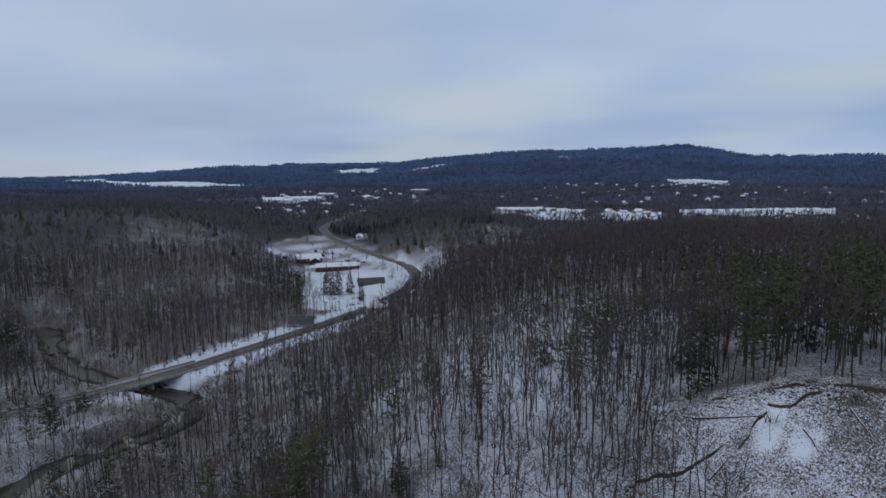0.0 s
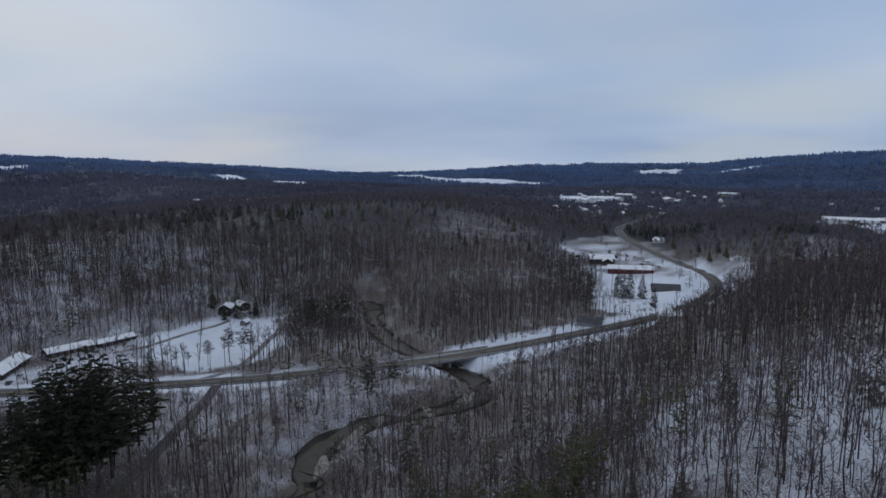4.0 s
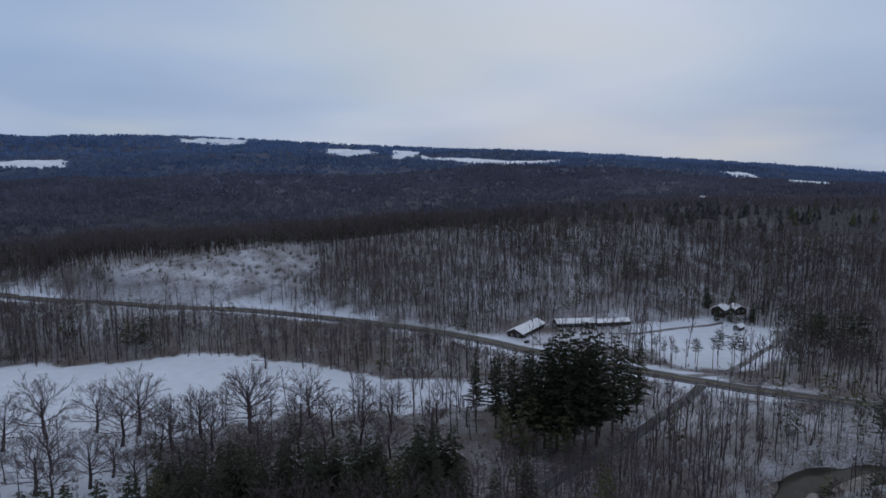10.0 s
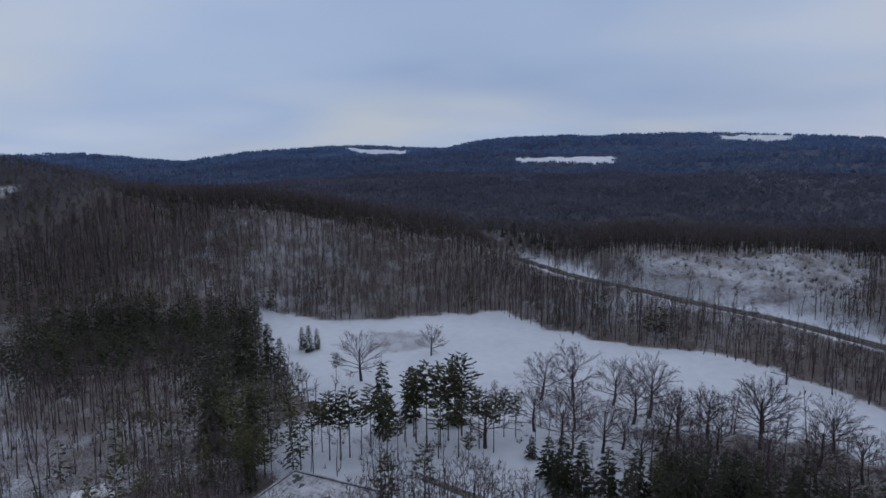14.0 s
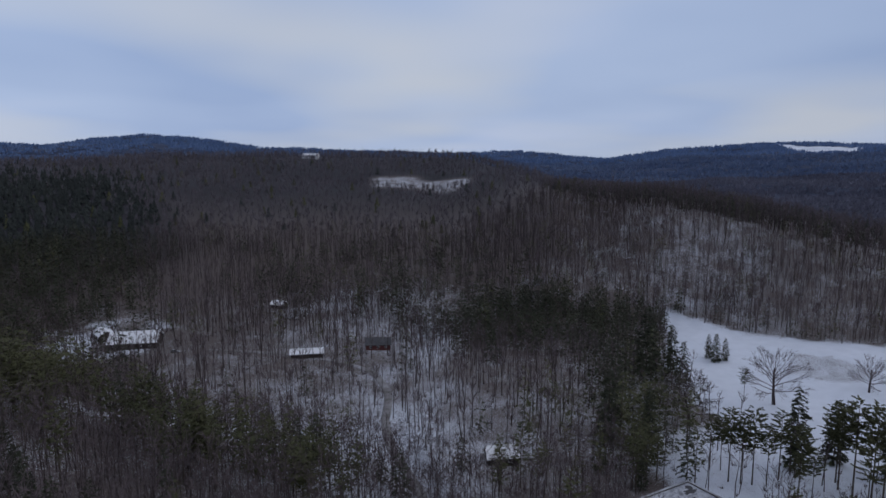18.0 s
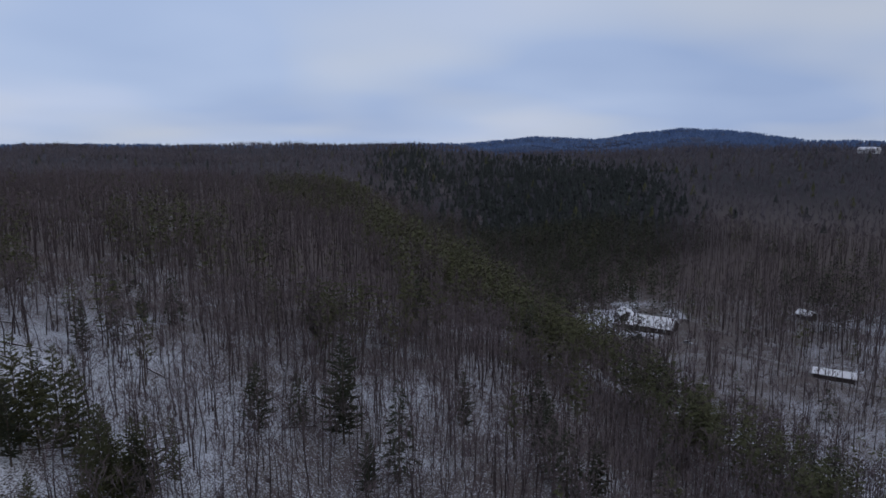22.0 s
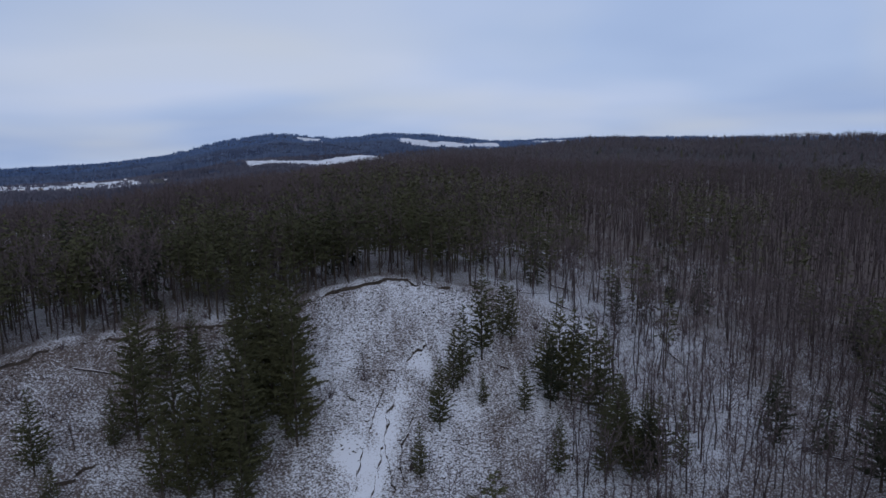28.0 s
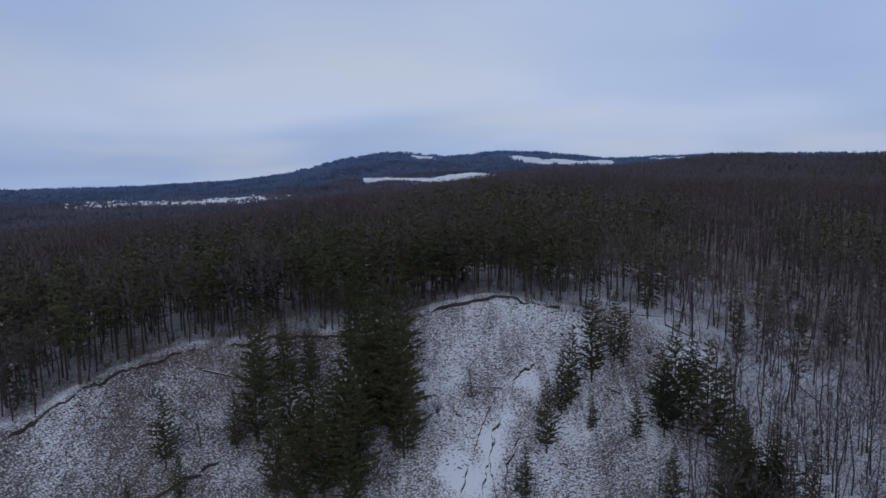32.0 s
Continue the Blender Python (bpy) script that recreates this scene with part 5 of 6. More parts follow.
    put_trees("spruce_tree", spruces, PINEBARK, HEMLOCK, "dark pointed spruce with snow-free boughs by the clearing", "spruces by the clearing",
              [(-208, -122, 29), (-224, -118, 23), (-229, -101, 29), (-282, -215, 13), (-280, -209, 15), (-286, -208, 12), (-178, -159, 21), (-236, -214, 33), (-167, -168, 27), (-246, -208, 24), (-240, -196, 20), (-113, 493, 21), (-108, 493, 22), (-99, 493, 18), (-119, 496, 16), (-128, 540, 15), (-86, 470, 14), (-330, 303, 11), (-326, 310, 12), (-324, 326, 12), (-320, 322, 10), (-342, 326, 14), (-348, 310, 15)])
    whites = [conifer(rng, 20, rng.uniform(0.1, 0.2), rng.uniform(2.3, 3.0), 110, ragged=0.6, sprays=52, spray_k=0.52, droop=0.02, point=0.95) for k in range(5)]
    put_trees("white_pine", whites, PINEBARK, HEMLOCK, "huge dark green white pine in a clump beside the highway", "white pines by the highway",
              [(-205, 112, 36), (-203, 116, 41), (-199, 118, 43), (-198, 125, 44), (-200, 131, 40), (-206, 142, 36), (-221, 164, 29), (-212, 108, 30), (-217, 104, 29), (-227, 102, 27), (-240, 99, 23), (-204, 124, 37), (-214, 152, 30), (-210, 117, 36), (-208, 131, 35), (-219, 112, 30), (-212, 124, 33), (-206, 108, 31), (-216, 138, 30)], spread=1.15, grown=1.12)
    hems = [conifer(rng, 20, 0.06, rng.uniform(4.2, 5.0), 88, droop=0.24, ragged=0.3, sprays=16) for _ in range(3)]
    put_trees("hemlock_tree", hems, PINEBARK, HEMLOCK, "bushy blackish hemlock at the edge of the park lawn", "hemlocks by the lawn",
              [(-199, -54, 16), (-196, -48, 18), (-194, -42, 19), (-196, -34, 18), (-213, -64, 9), (-203, -1, 20), (-204, 5, 18), (-197, 61, 20), (-193, 65, 22), (-192, 71, 20), (-218, 2, 14), (-172, 88, 15), (-212, 19, 15), (-200, -26, 17), (-190, -48, 17), (-190, 58, 20), (-206, -16, 15), (-194, 40, 18), (-198, 44, 16), (-200, 28, 17), (-196, 16, 19), (-204, 34, 15), (-188, 24, 18), (-192, 8, 18), (-194, -8, 18), (-186, 46, 17), (-210, 50, 13)])
    put_trees("lawn_pine", reds[:3], PINEBARK, HEMLOCK, "slim dark pine on the snowy lawn below the houses", "pines on the house lawn",
              [(-266, 232, 14), (-260, 241, 19), (-252, 244, 20), (-261, 259, 11), (-280, 223, 9), (-289, 224, 9), (-275, 227, 8), (-309, 321, 18), (-314, 318, 15), (-295, 328, 18), (-253, 298, 25), (-240, 310, 28), (-336, 301, 16), (-165, 232, 20), (-156, 239, 17), (-160, 226, 18), (-304, 330, 16)])
    young = [conifer(rng, 20, rng.uniform(0.06, 0.12), rng.uniform(3.3, 4.2), 120, droop=-0.06, ragged=0.5, sprays=40, spray_k=0.5, point=0.9) for _ in range(5)]
    put_trees("young_pine", young, PINEBARK, NEEDLE, "young olive-green white pine rooted on the open landslide slope", "pines on the landslide slope",
              [(120, 5, 12), (123, -7, 9), (131, -13, 17), (124, -11, 20), (135, -18, 12), (134, -23, 12), (122, -17, 19), (119, -21, 19), (115, -24, 19), (112, -27, 20), (112, -21, 18), (112, -17, 16), (113, -13, 17), (125, -34, 22), (122, -35, 23), (117, -36, 24), (114, -37, 23), (127, -41, 22),
               (131, -38, 20), (134, -34, 18), (139, -33, 13), (117, -29, 20), (120, -28, 21), (108, -25, 15)], spread=0.82, grown=1.25)
    put_trees("young_pine", young, PINEBARK, NEEDLE, "young olive-green white pine rooted on the open landslide slope", "pines on the landslide slope",
              [(105, -63, 12), (111, -70, 11), (112, -73, 14), (99, -55, 9), (106, -74, 6), (115, -80, 17), (118, -88, 13), (116, -89, 11), (101, -81, 9), (104, -89, 13), (101, -90, 18), (99, -92, 17), (95, -93, 18), (92, -94, 17), (88, -95, 11), (78, -91, 13), (76, -92, 13), (74, -96, 11), (78, -88, 12),
               (87, -78, 10), (81, -84, 14), (115, 3, 7), (115, 11, 4), (81, -89, 12), (84, -90, 14)], spread=0.82, grown=1.25)
    put_trees("sapling", thin_trees, BARK, TWIG, "thin bare sapling growing out of the snowy slope", "saplings on the slope", [(123, -1, 7), (117, -53, 3), (114, -58, 5), (120, -54, 6), (125, 14, 3), (127, 18, 5), (135, -56, 3), (94, -70, 4), (99, -57, 5), (111, -43, 4), (102, -48, 3), (60, 108, 5), (50, 110, 4), (120, 20, 4)])
    put_trees("slope_pine", young[:3], PINEBARK, HEMLOCK, "dark white pine among the bare trees of the slope", "pines among the near trees", [(41, -107, 13), (69, -117, 16), (80, -169, 14), (52, -122, 24), (77, -90, 14), (116, -122, 14), (129, -159, 12), (107, -101, 12), (100, -87, 16), (-30, 147, 9), (-18, 137, 12), (-9, 139, 5), (0, -128, 14), (14, -150, 16), (30, -140, 15)])


build_tree_things()

# ---------------------------------------------------------------- buildings and roads' furniture


def quad_mesh(name, boxes, mat, parent, bevel=0.0, label=""):
    """Boxes (centre, half size, turn about z) joined into one mesh part."""
    bm = bmesh.new()
    for (cx, cy, cz), (hx, hy, hz), turn in boxes:
        m = Matrix.Translation((cx, cy, cz)) @ Matrix.Rotation(turn, 4, "Z") @ Matrix.Diagonal((2 * hx, 2 * hy, 2 * hz, 1))
        bmesh.ops.create_cube(bm, size=1, matrix=m)
    if bevel:
        bmesh.ops.bevel(bm, geom=bm.edges[:], offset=bevel, segments=1, affect="EDGES")
    return part(name, bm, mat, parent, label)


def part(name, bm, mat, parent, label=""):
    me = bpy.data.meshes.new(name)
    bm.to_mesh(me)
    bm.free()
    me.materials.append(mat)
    ob = new(name, me)
    ob.parent = parent
    if label:
        ob["label"] = label
    return ob


def prism(name, outline, y0, y1, mat, parent, label=""):
    """An outline in x and z drawn out along y."""
    bm = bmesh.new()
    a = [bm.verts.new((x, y0, z)) for x, z in outline]
    b = [bm.verts.new((x, y1, z)) for x, z in outline]
    n = len(a)
    bm.faces.new(a)
    bm.faces.new(b[::-1])
    for i in range(n):
        bm.faces.new((a[i], b[i], b[(i + 1) % n], a[(i + 1) % n]))
    bmesh.ops.recalc_face_normals(bm, faces=bm.faces[:])
    return part(name, bm, mat, parent, label)


def gable_house(name, w, l, wall_h, roof_h, wall, roof, label, category="house", group="", windows=3, chimney=True, eave=0.6, doors=1, fascia=None, snow_edge=True):
    """A gabled building at the origin: ridge along y, walls from the ground, thick overhanging roof."""
    e = new(name)
    h = w / 2
    prism("wall", [(-h, -1.2), (h, -1.2), (h, wall_h), (0, wall_h + roof_h), (-h, wall_h)], -l / 2, l / 2, wall, e)
    k = roof_h / h
    t = 0.28
    o = h + eave
    prism("roof", [(-o, wall_h - eave * k), (0, wall_h + roof_h), (o, wall_h - eave * k), (o, wall_h - eave * k + t), (0, wall_h + roof_h + t * 1.2), (-o, wall_h - eave * k + t)], -l / 2 - eave, l / 2 + eave, roof, e, "roof under thin snow" if roof is SNOWROOF else "")
    if fascia:
        for s in (-1, 1):
            prism("fascia", [(s * o, wall_h - eave * k - 0.18), (s * (o + 0.06), wall_h - eave * k - 0.18), (s * (o + 0.06), wall_h - eave * k + t - 0.06), (s * o, wall_h - eave * k + t - 0.06)], -l / 2 - eave, l / 2 + eave, fascia, e)
    for s in (-1, 1):
        for i in range(windows):
            y = (i + 0.5) / windows * l * 0.9 - l * 0.45
            f = quad_mesh("window", [((s * (h + 0.03), y, wall_h * 0.56), (0.05, 0.62, 0.68), 0)], WHITEBOARD, e)
            quad_mesh("pane", [((s * (h + 0.075), y, wall_h * 0.56), (0.012, 0.5, 0.56), 0)], GLASS, f)
        if windows:
            f = quad_mesh("window", [((w * 0.2, s * (l / 2 + 0.03), wall_h * 0.56), (0.6, 0.05, 0.68), 0)], WHITEBOARD, e)
            quad_mesh("pane", [((w * 0.2, s * (l / 2 + 0.075), wall_h * 0.56), (0.48, 0.012, 0.56), 0)], GLASS, f)
    for i in range(doors):
        d = quad_mesh("door", [((-w * 0.2 + i * 1.8, -l / 2 - 0.03, 1.02), (0.48, 0.05, 1.04), 0)], DARKWOOD if wall is not DARKWOOD else GREYBOARD, e)
        quad_mesh("door_handle", [((-w * 0.2 + 0.36 + i * 1.8, -l / 2 - 0.1, 1.0), (0.05, 0.03, 0.03), 0)], STEEL, d)
    if chimney:
        c = quad_mesh("chimney", [((w * 0.12, l * 0.2, wall_h + roof_h + 0.3), (0.35, 0.35, 1.0), 0)], CONCRETE, e, 0.03)
        quad_mesh("chimney_cap", [((w * 0.12, l * 0.2, wall_h + roof_h + 1.36), (0.42, 0.42, 0.06), 0)], DARKROOF, c)
    return tagged(e, label, category, group)


def set_at(ob, x, y, turn_deg, clear=0.0, z=None):
    ob.matrix_basis = pose(x, y, at(x, y) if z is None else z, 0, 0, turn_deg)
    BUILT.append((x, y, max(clear, 12)))
    return ob


def heading(x0, y0, x1, y1):
    """Turn about z that lays local y along the way from one plan point to another."""
    return math.degrees(math.atan2(-(x1 - x0), y1 - y0))


def build_flat_roof():
    """The park's low flat-roofed building: walls, a roof under patchy snow, and a parapet all round with a coping."""
    e = new("park_building")
    hx, hy, top = 14.0, 17.0, 3.6
    quad_mesh("wall", [((0, 0, top / 2 - 0.6), (hx, hy, top / 2 + 0.6), 0)], DARKWOOD, e, 0.05)
    quad_mesh("roof", [((0, 0, top + 0.1), (hx - 0.4, hy - 0.4, 0.12), 0)], PATCHYROOF, e, 0.02, "flat roof under thin snow")
    for x, y, ax, ay in ((-hx + 0.2, 0, 0.22, hy), (hx - 0.2, 0, 0.22, hy), (0, -hy + 0.2, hx - 0.44, 0.22), (0, hy - 0.2, hx - 0.44, 0.22)):
        p = quad_mesh("parapet", [((x, y, top + 0.35), (ax, ay, 0.36), 0)], DARKWOOD, e, 0.02)
        quad_mesh("coping", [((x, y, top + 0.77), (ax + 0.08, ay + 0.08, 0.06), 0)], PATCHYROOF, p, 0.02, "snow-covered coping")
        quad_mesh("edge_board", [((x, y, top + 0.62), (ax + 0.1, ay + 0.1, 0.08), 0)], CONCRETE, p, 0.01)
    rng = np.random.default_rng(31)
    # dark sheets stand for shade inside the parapet corner and for bare roof
    for x, y, rx, ry in ((-9.5, -12.5, 2.6, 1.1), (-11.5, -14.5, 1.6, 1.0), (-7, -9, 1.8, 0.7), (3, 6, 2.2, 1.2)):
        a = np.linspace(0, 2 * math.pi, 17)[:-1]
        q = 1 + 0.25 * rng.normal(0, 1, 16)
        v = np.vstack([np.c_[x + np.cos(a) * rx * q, y + np.sin(a) * ry * q, np.full(16, top + 0.226)], [[x, y, top + 0.228]]])
        link_mesh("wet_patch", v, np.array([[k, (k + 1) % 16, 16] for k in range(16)]), DARKROOF, e)
    for x, y in ((-4, 3), (5, -6)):
        u = quad_mesh("roof_vent", [((x, y, top + 0.6), (0.5, 0.5, 0.42), 0)], STEEL, e, 0.04)
        quad_mesh("vent_cap", [((x, y, top + 1.06), (0.62, 0.62, 0.05), 0)], SNOWROOF, u, 0.02)
    for i in range(5):
        f = quad_mesh("window", [((-hx - 0.03, i * 6.0 - 12, 1.9), (0.05, 0.9, 0.6), 0)], WHITEBOARD, e)
        quad_mesh("pane", [((-hx - 0.075, i * 6.0 - 12, 1.9), (0.012, 0.78, 0.48), 0)], GLASS, f)
    tagged(e, "low dark flat-roofed park building with snowy parapets", "building")
    e.matrix_basis = pose(-150.6, -113.4, 0.3)
    BUILT.append((-150.6, -113.4, 21))


def build_houses():
    # by the highway
    set_at(gable_house("roadside_building", 10, 30, 3.0, 2.3, DARKWOOD, SNOWROOF, "long dark-walled roadside building with a snowy gable roof", "building", windows=6, fascia=DARKWOOD, eave=0.9), -352, 178, heading(-341, 161, -363, 190), 17, 0)
    set_at(gable_house("motel_wing", 9, 24, 3.0, 1.6, DARKWOOD, SNOWROOF, "low dark motel wing with a snow-covered roof", "building", windows=6, chimney=False, fascia=WHITEBOARD, doors=2), -355, 213, heading(-354, 203, -349, 226), 14, 0)
    set_at(gable_house("motel_wing", 8, 22, 2.6, 1.3, DARKWOOD, SNOWROOF, "lower dark motel wing with a snow-covered roof", "building", windows=5, chimney=False, fascia=DARKWOOD), -349, 237, heading(-350, 226, -347, 248), 13, 0)
    set_at(gable_house("hillside_house", 8, 10, 4.2, 2.4, DARKWOOD, SNOWROOF, "dark two-storey house with a snowy roof above the lawn", windows=3), -337, 312, 30, 6)
    set_at(gable_house("hillside_house", 7, 9, 2.9, 2.0, DARKWOOD, SNOWROOF, "small dark house with a patchy snowy roof among pines", windows=3), -336, 325, 75, 6)
    set_at(gable_house("shed", 4, 6, 2.4, 1.2, DARKWOOD, SNOWROOF, "small dark shed with a snowy roof", "shed", windows=1, chimney=False), -312, 304, 20, 5)
    # the yard down the valley
    set_at(gable_house("long_shed", 17, 40, 4.6, 2.2, REDBOARD, SNOWROOF, "long dark red shed with a white snowy roof", "shed", windows=7, chimney=False, doors=2, fascia=WHITEBOARD), -133, 605, heading(-153, 600, -113, 611), 0, 0)
    set_at(gable_house("office_wing", 8, 9, 3.2, 1.6, WHITEBOARD, SNOWROOF, "white office wing at the end of the red shed", "building", windows=2, chimney=False), -158, 600, heading(-153, 600, -113, 611), 0, 0)
    set_at(gable_house("workshop", 16, 24, 5.0, 3.4, DARKWOOD, SNOWROOF, "black-walled workshop with white trim and a snowy roof", "building", windows=4, chimney=False, fascia=WHITEBOARD), -172, 650, heading(-185, 645, -160, 656), 0, 0)
    set_at(gable_house("workshop_porch", 9, 10, 4.0, 2.6, DARKWOOD, SNOWROOF, "black gabled front of the workshop with white trim", "building", windows=1, chimney=False, fascia=WHITEBOARD), -163, 640, 15, 0, 0)
    set_at(gable_house("dark_barn", 14, 21, 3.0, 4.2, DARKWOOD, DARKROOF, "low barn under a big bare grey shingle roof", "barn", windows=2, chimney=False), -88, 526, heading(-98, 523, -77, 528), 0, 0)
    set_at(gable_house("roadside_house", 9, 15, 3.0, 2.6, GREYBOARD, DARKROOF, "grey roadside house with a weathered pale roof", windows=3), -113, 404, heading(-121, 403, -105, 405), 9)
    set_at(gable_house("roadside_house", 9, 13, 3.2, 3.0, TANBOARD, SNOWROOF, "tan roadside house with a snow-dusted roof", windows=3), -68, 424, heading(-75, 422, -62, 426), 9)
    set_at(gable_house("yard_house", 9, 12, 3.4, 2.6, WHITEBOARD, SNOWROOF, "small white house across the highway from the yard", windows=2), -147, 820, 70, 9)
    set_at(gable_house("yard_house", 8, 10, 3.2, 2.4, WHITEBOARD, DARKROOF, "small white house at the bend of the highway", windows=2), -48, 648, 20, 8)
    set_at(gable_house("storage_shed", 6, 9, 2.6, 1.4, GREYBOARD, SNOWROOF, "small grey storage shed in the works yard", "shed", windows=1, chimney=False), -204, 642, 15, 0, 0)
    set_at(gable_house("storage_shed", 5, 8, 2.6, 1.2, DARKWOOD, SNOWROOF, "small black storage shed in the works yard", "shed", windows=1, chimney=False), -186, 672, 70, 0, 0)
    # the park
    set_at(gable_house("park_cabin", 7, 10, 2.7, 2.6, DARKWOOD, SNOWROOF, "little dark log cabin with a snowy roof in the park", "cabin", windows=2, fascia=DARKWOOD), -119, -168, heading(-115, -175, -127, -170), 7)
    set_at(gable_house("park_cabin", 8, 13, 3.0, 2.6, REDBOARD, DARKROOF, "brown cabin with a patchy snowy roof under the pines", "cabin", windows=3), -140, -312, 65, 8)
    set_at(gable_house("park_cabin", 6, 16, 2.6, 1.6, DARKWOOD, SNOWROOF, "long low park shelter with a snow-covered roof", "shelter", windows=0, chimney=False), -102, -316, 70, 9)
    set_at(gable_house("park_lodge", 16, 24, 3.0, 4.2, DARKWOOD, SNOWROOF, "large dark-walled lodge with a white snow-covered roof", "lodge", windows=5, fascia=DARKWOOD), -28, -376, heading(-18, -380, -40, -372), 16)
    set_at(gable_house("lodge_annex", 8, 12, 3.4, 2.2, DARKWOOD, SNOWROOF, "small snowy-roofed annex beside the lodge", "building", windows=2), -14, -396, 10, 9)
    set_at(gable_house("park_cabin", 6, 9, 2.7, 2.0, DARKWOOD, SNOWROOF, "small dark cabin half hidden behind pines", "cabin", windows=2), -118, -420, 40, 7)
    build_flat_roof()
    # lonely houses on the ridges
    set_at(gable_house("hilltop_house", 11, 30, 6, 3, WHITEBOARD, SNOWROOF, "pale hilltop house with a long snowy roof among trees", windows=5), *pol(161.2, 1240), 40, 26)
    set_at(gable_house("far_barn", 16, 34, 9, 7, GREYBOARD, DARKROOF, "big dark-roofed barn standing in distant snow fields", "barn", windows=0, chimney=False), *pol(262, 1880), 30, 0)


def build_town():
    """The town down the valley: five house shapes, set among the trees."""
    rng = np.random.default_rng(21)
    kinds = []
    for k, (w, l, h, rh, wall, roof, lab) in enumerate(((9, 13, 5.5, 3.2, WHITEBOARD, SNOWROOF, "white town house with a snowy roof"), (9, 12, 5.0, 3.0, GREYBOARD, SNOWROOF, "grey town house with a snowy roof"), (10, 14, 4.5, 3.0, TANBOARD, DARKROOF, "tan town house with a dark roof"),
                                                     (8, 12, 5.5, 3.4, REDBOARD, SNOWROOF, "red-brown town house with a snowy roof"), (10, 16, 4.0, 2.4, WHITEBOARD, DARKROOF, "low white town house with a dark roof"))):
        kinds.append(gable_house("town_house", w, l, h, rh, wall, roof, lab, "house", "houses of the distant town", windows=0, doors=0, chimney=False))
    halls = [gable_house("warehouse", 30, 75, 7, 2.5, WHITEBOARD, SNOWROOF, "big white warehouse in the distant town", "warehouse", "warehouses of the town", windows=0, doors=0, chimney=False), gable_house("warehouse", 24, 50, 7, 2.5, GREYBOARD, SNOWROOF, "grey flat-roofed warehouse in the distant town", "warehouse", "warehouses of the town", windows=0, doors=0, chimney=False)]
    zones = ((14, 1300, 5, 120, 22), (12, 1750, 7, 260, 38), (-9, 1170, 6, 70, 26), (-25, 1190, 7, 80, 22), (-12, 1700, 10, 300, 24), (-26, 1750, 8, 300, 20), (-10, 2180, 8, 60, 16), (-22, 2200, 8, 60, 14), (271, 2060, 8, 130, 44), (47, 1440, 2.4, 40, 12), (54, 1300, 1, 30, 5), (264, 2000, 3, 60, 6))
    for a, r, da, dr, n in zones:
        for i in range(n):
            b, q = a + rng.uniform(-da, da), r + rng.uniform(-dr, dr)
            x, y = pol(b, q)
            copy_thing(kinds[rng.integers(5)], pose(x, y, at(x, y), 0, 0, rng.uniform(0, 180)) @ Matrix.Diagonal((*[rng.uniform(0.6, 0.95)] * 3, 1)))
            BUILT.append((x, y, 16))
    for i, (b, q, turn) in enumerate(((14.5, 1690, 80), (13, 1820, 70), (16.8, 1620, 60), (9.5, 1650, 20), (-3.4, 1180, 85), (5, 1900, 70))):
        x, y = pol(b, q)
        copy_thing(halls[i % 2], pose(x, y, at(x, y), 0, 0, turn))
        BUILT.append((x, y, 45))
    for q in kinds + halls:
        drop_thing(q)


def build_bridge():
    p0, p1 = Vector((-176, 283.5, 0.55)), Vector((-146, 322, 0.5))
    l = (p1 - p0).length
    e = new("road_bridge")
    quad_mesh("deck", [((0, 0, -0.65), (6.6, l / 2, 0.5), 0)], CONCRETE, e, 0.05)
    for s in (-1, 1):
        quad_mesh("parapet", [((s * 6.45, 0, 0.35), (0.18, l / 2 + 2, 0.52), 0)], CONCRETE, e, 0.04)
        quad_mesh("girder", [((s * 4.5, 0, -1.6), (0.25, l / 2 - 1, 0.5), 0)], STEEL, e)
        quad_mesh("abutment", [((0, s * (l / 2 + 0.6), -3.2), (7.4, 1.0, 2.4), 0)], CONCRETE, e, 0.06)
        for t in (-1, 1):
            quad_mesh("wing_wall", [((t * 8.6, s * (l / 2 + 2.6), -2.6), (0.3, 3.0, 2.0), -s * t * 0.5)], CONCRETE, e, 0.05)
    quad_mesh("pier", [((0, -2, -3.6), (5.2, 0.6, 2.6), 0)], CONCRETE, e, 0.1)
    mid = (p0 + p1) / 2
    e.matrix_basis = pose(mid.x, mid.y, 0.55, 0, 0, heading(p0.x, p0.y, p1.x, p1.y))
    tagged(e, "low concrete highway bridge with solid parapets over the creek", "bridge")


def build_guardrail(i0, i1, side, label):
    """A steel rail on posts along a stretch of the highway."""
    line = HIGHWAY[i0:i1]
    d = np.gradient(line[:, :2], axis=0)
    d /= np.linalg.norm(d, axis=1)[:, None]
    pts = np.c_[line[:, :2] + np.stack([-d[:, 1], d[:, 0]], 1) * side, line[:, 2]]
    e = new("guardrail")
    v, f = [], []
    for z0, out in ((0.45, 0), (0.58, 0.06), (0.66, 0), (0.75, 0.06), (0.86, 0)):
        v.append(np.c_[pts[:, :2] + np.stack([-d[:, 1], d[:, 0]], 1) * out * (-1 if side > 0 else 1), pts[:, 2] + z0])
    v = np.stack(v, 1).reshape(-1, 3)
    idx = np.arange(len(v)).reshape(len(pts), 5)
    f = np.stack([idx[:-1, :-1], idx[:-1, 1:], idx[1:, 1:], idx[1:, :-1]], -1).reshape(-1, 4)
    link_mesh("rail", v, f, STEEL, e)
    for q in pts:
        quad_mesh("post", [((q[0], q[1], q[2] + 0.2), (0.08, 0.1, 0.62), 0)], STEEL, e)
    tagged(e, label, "guardrail")


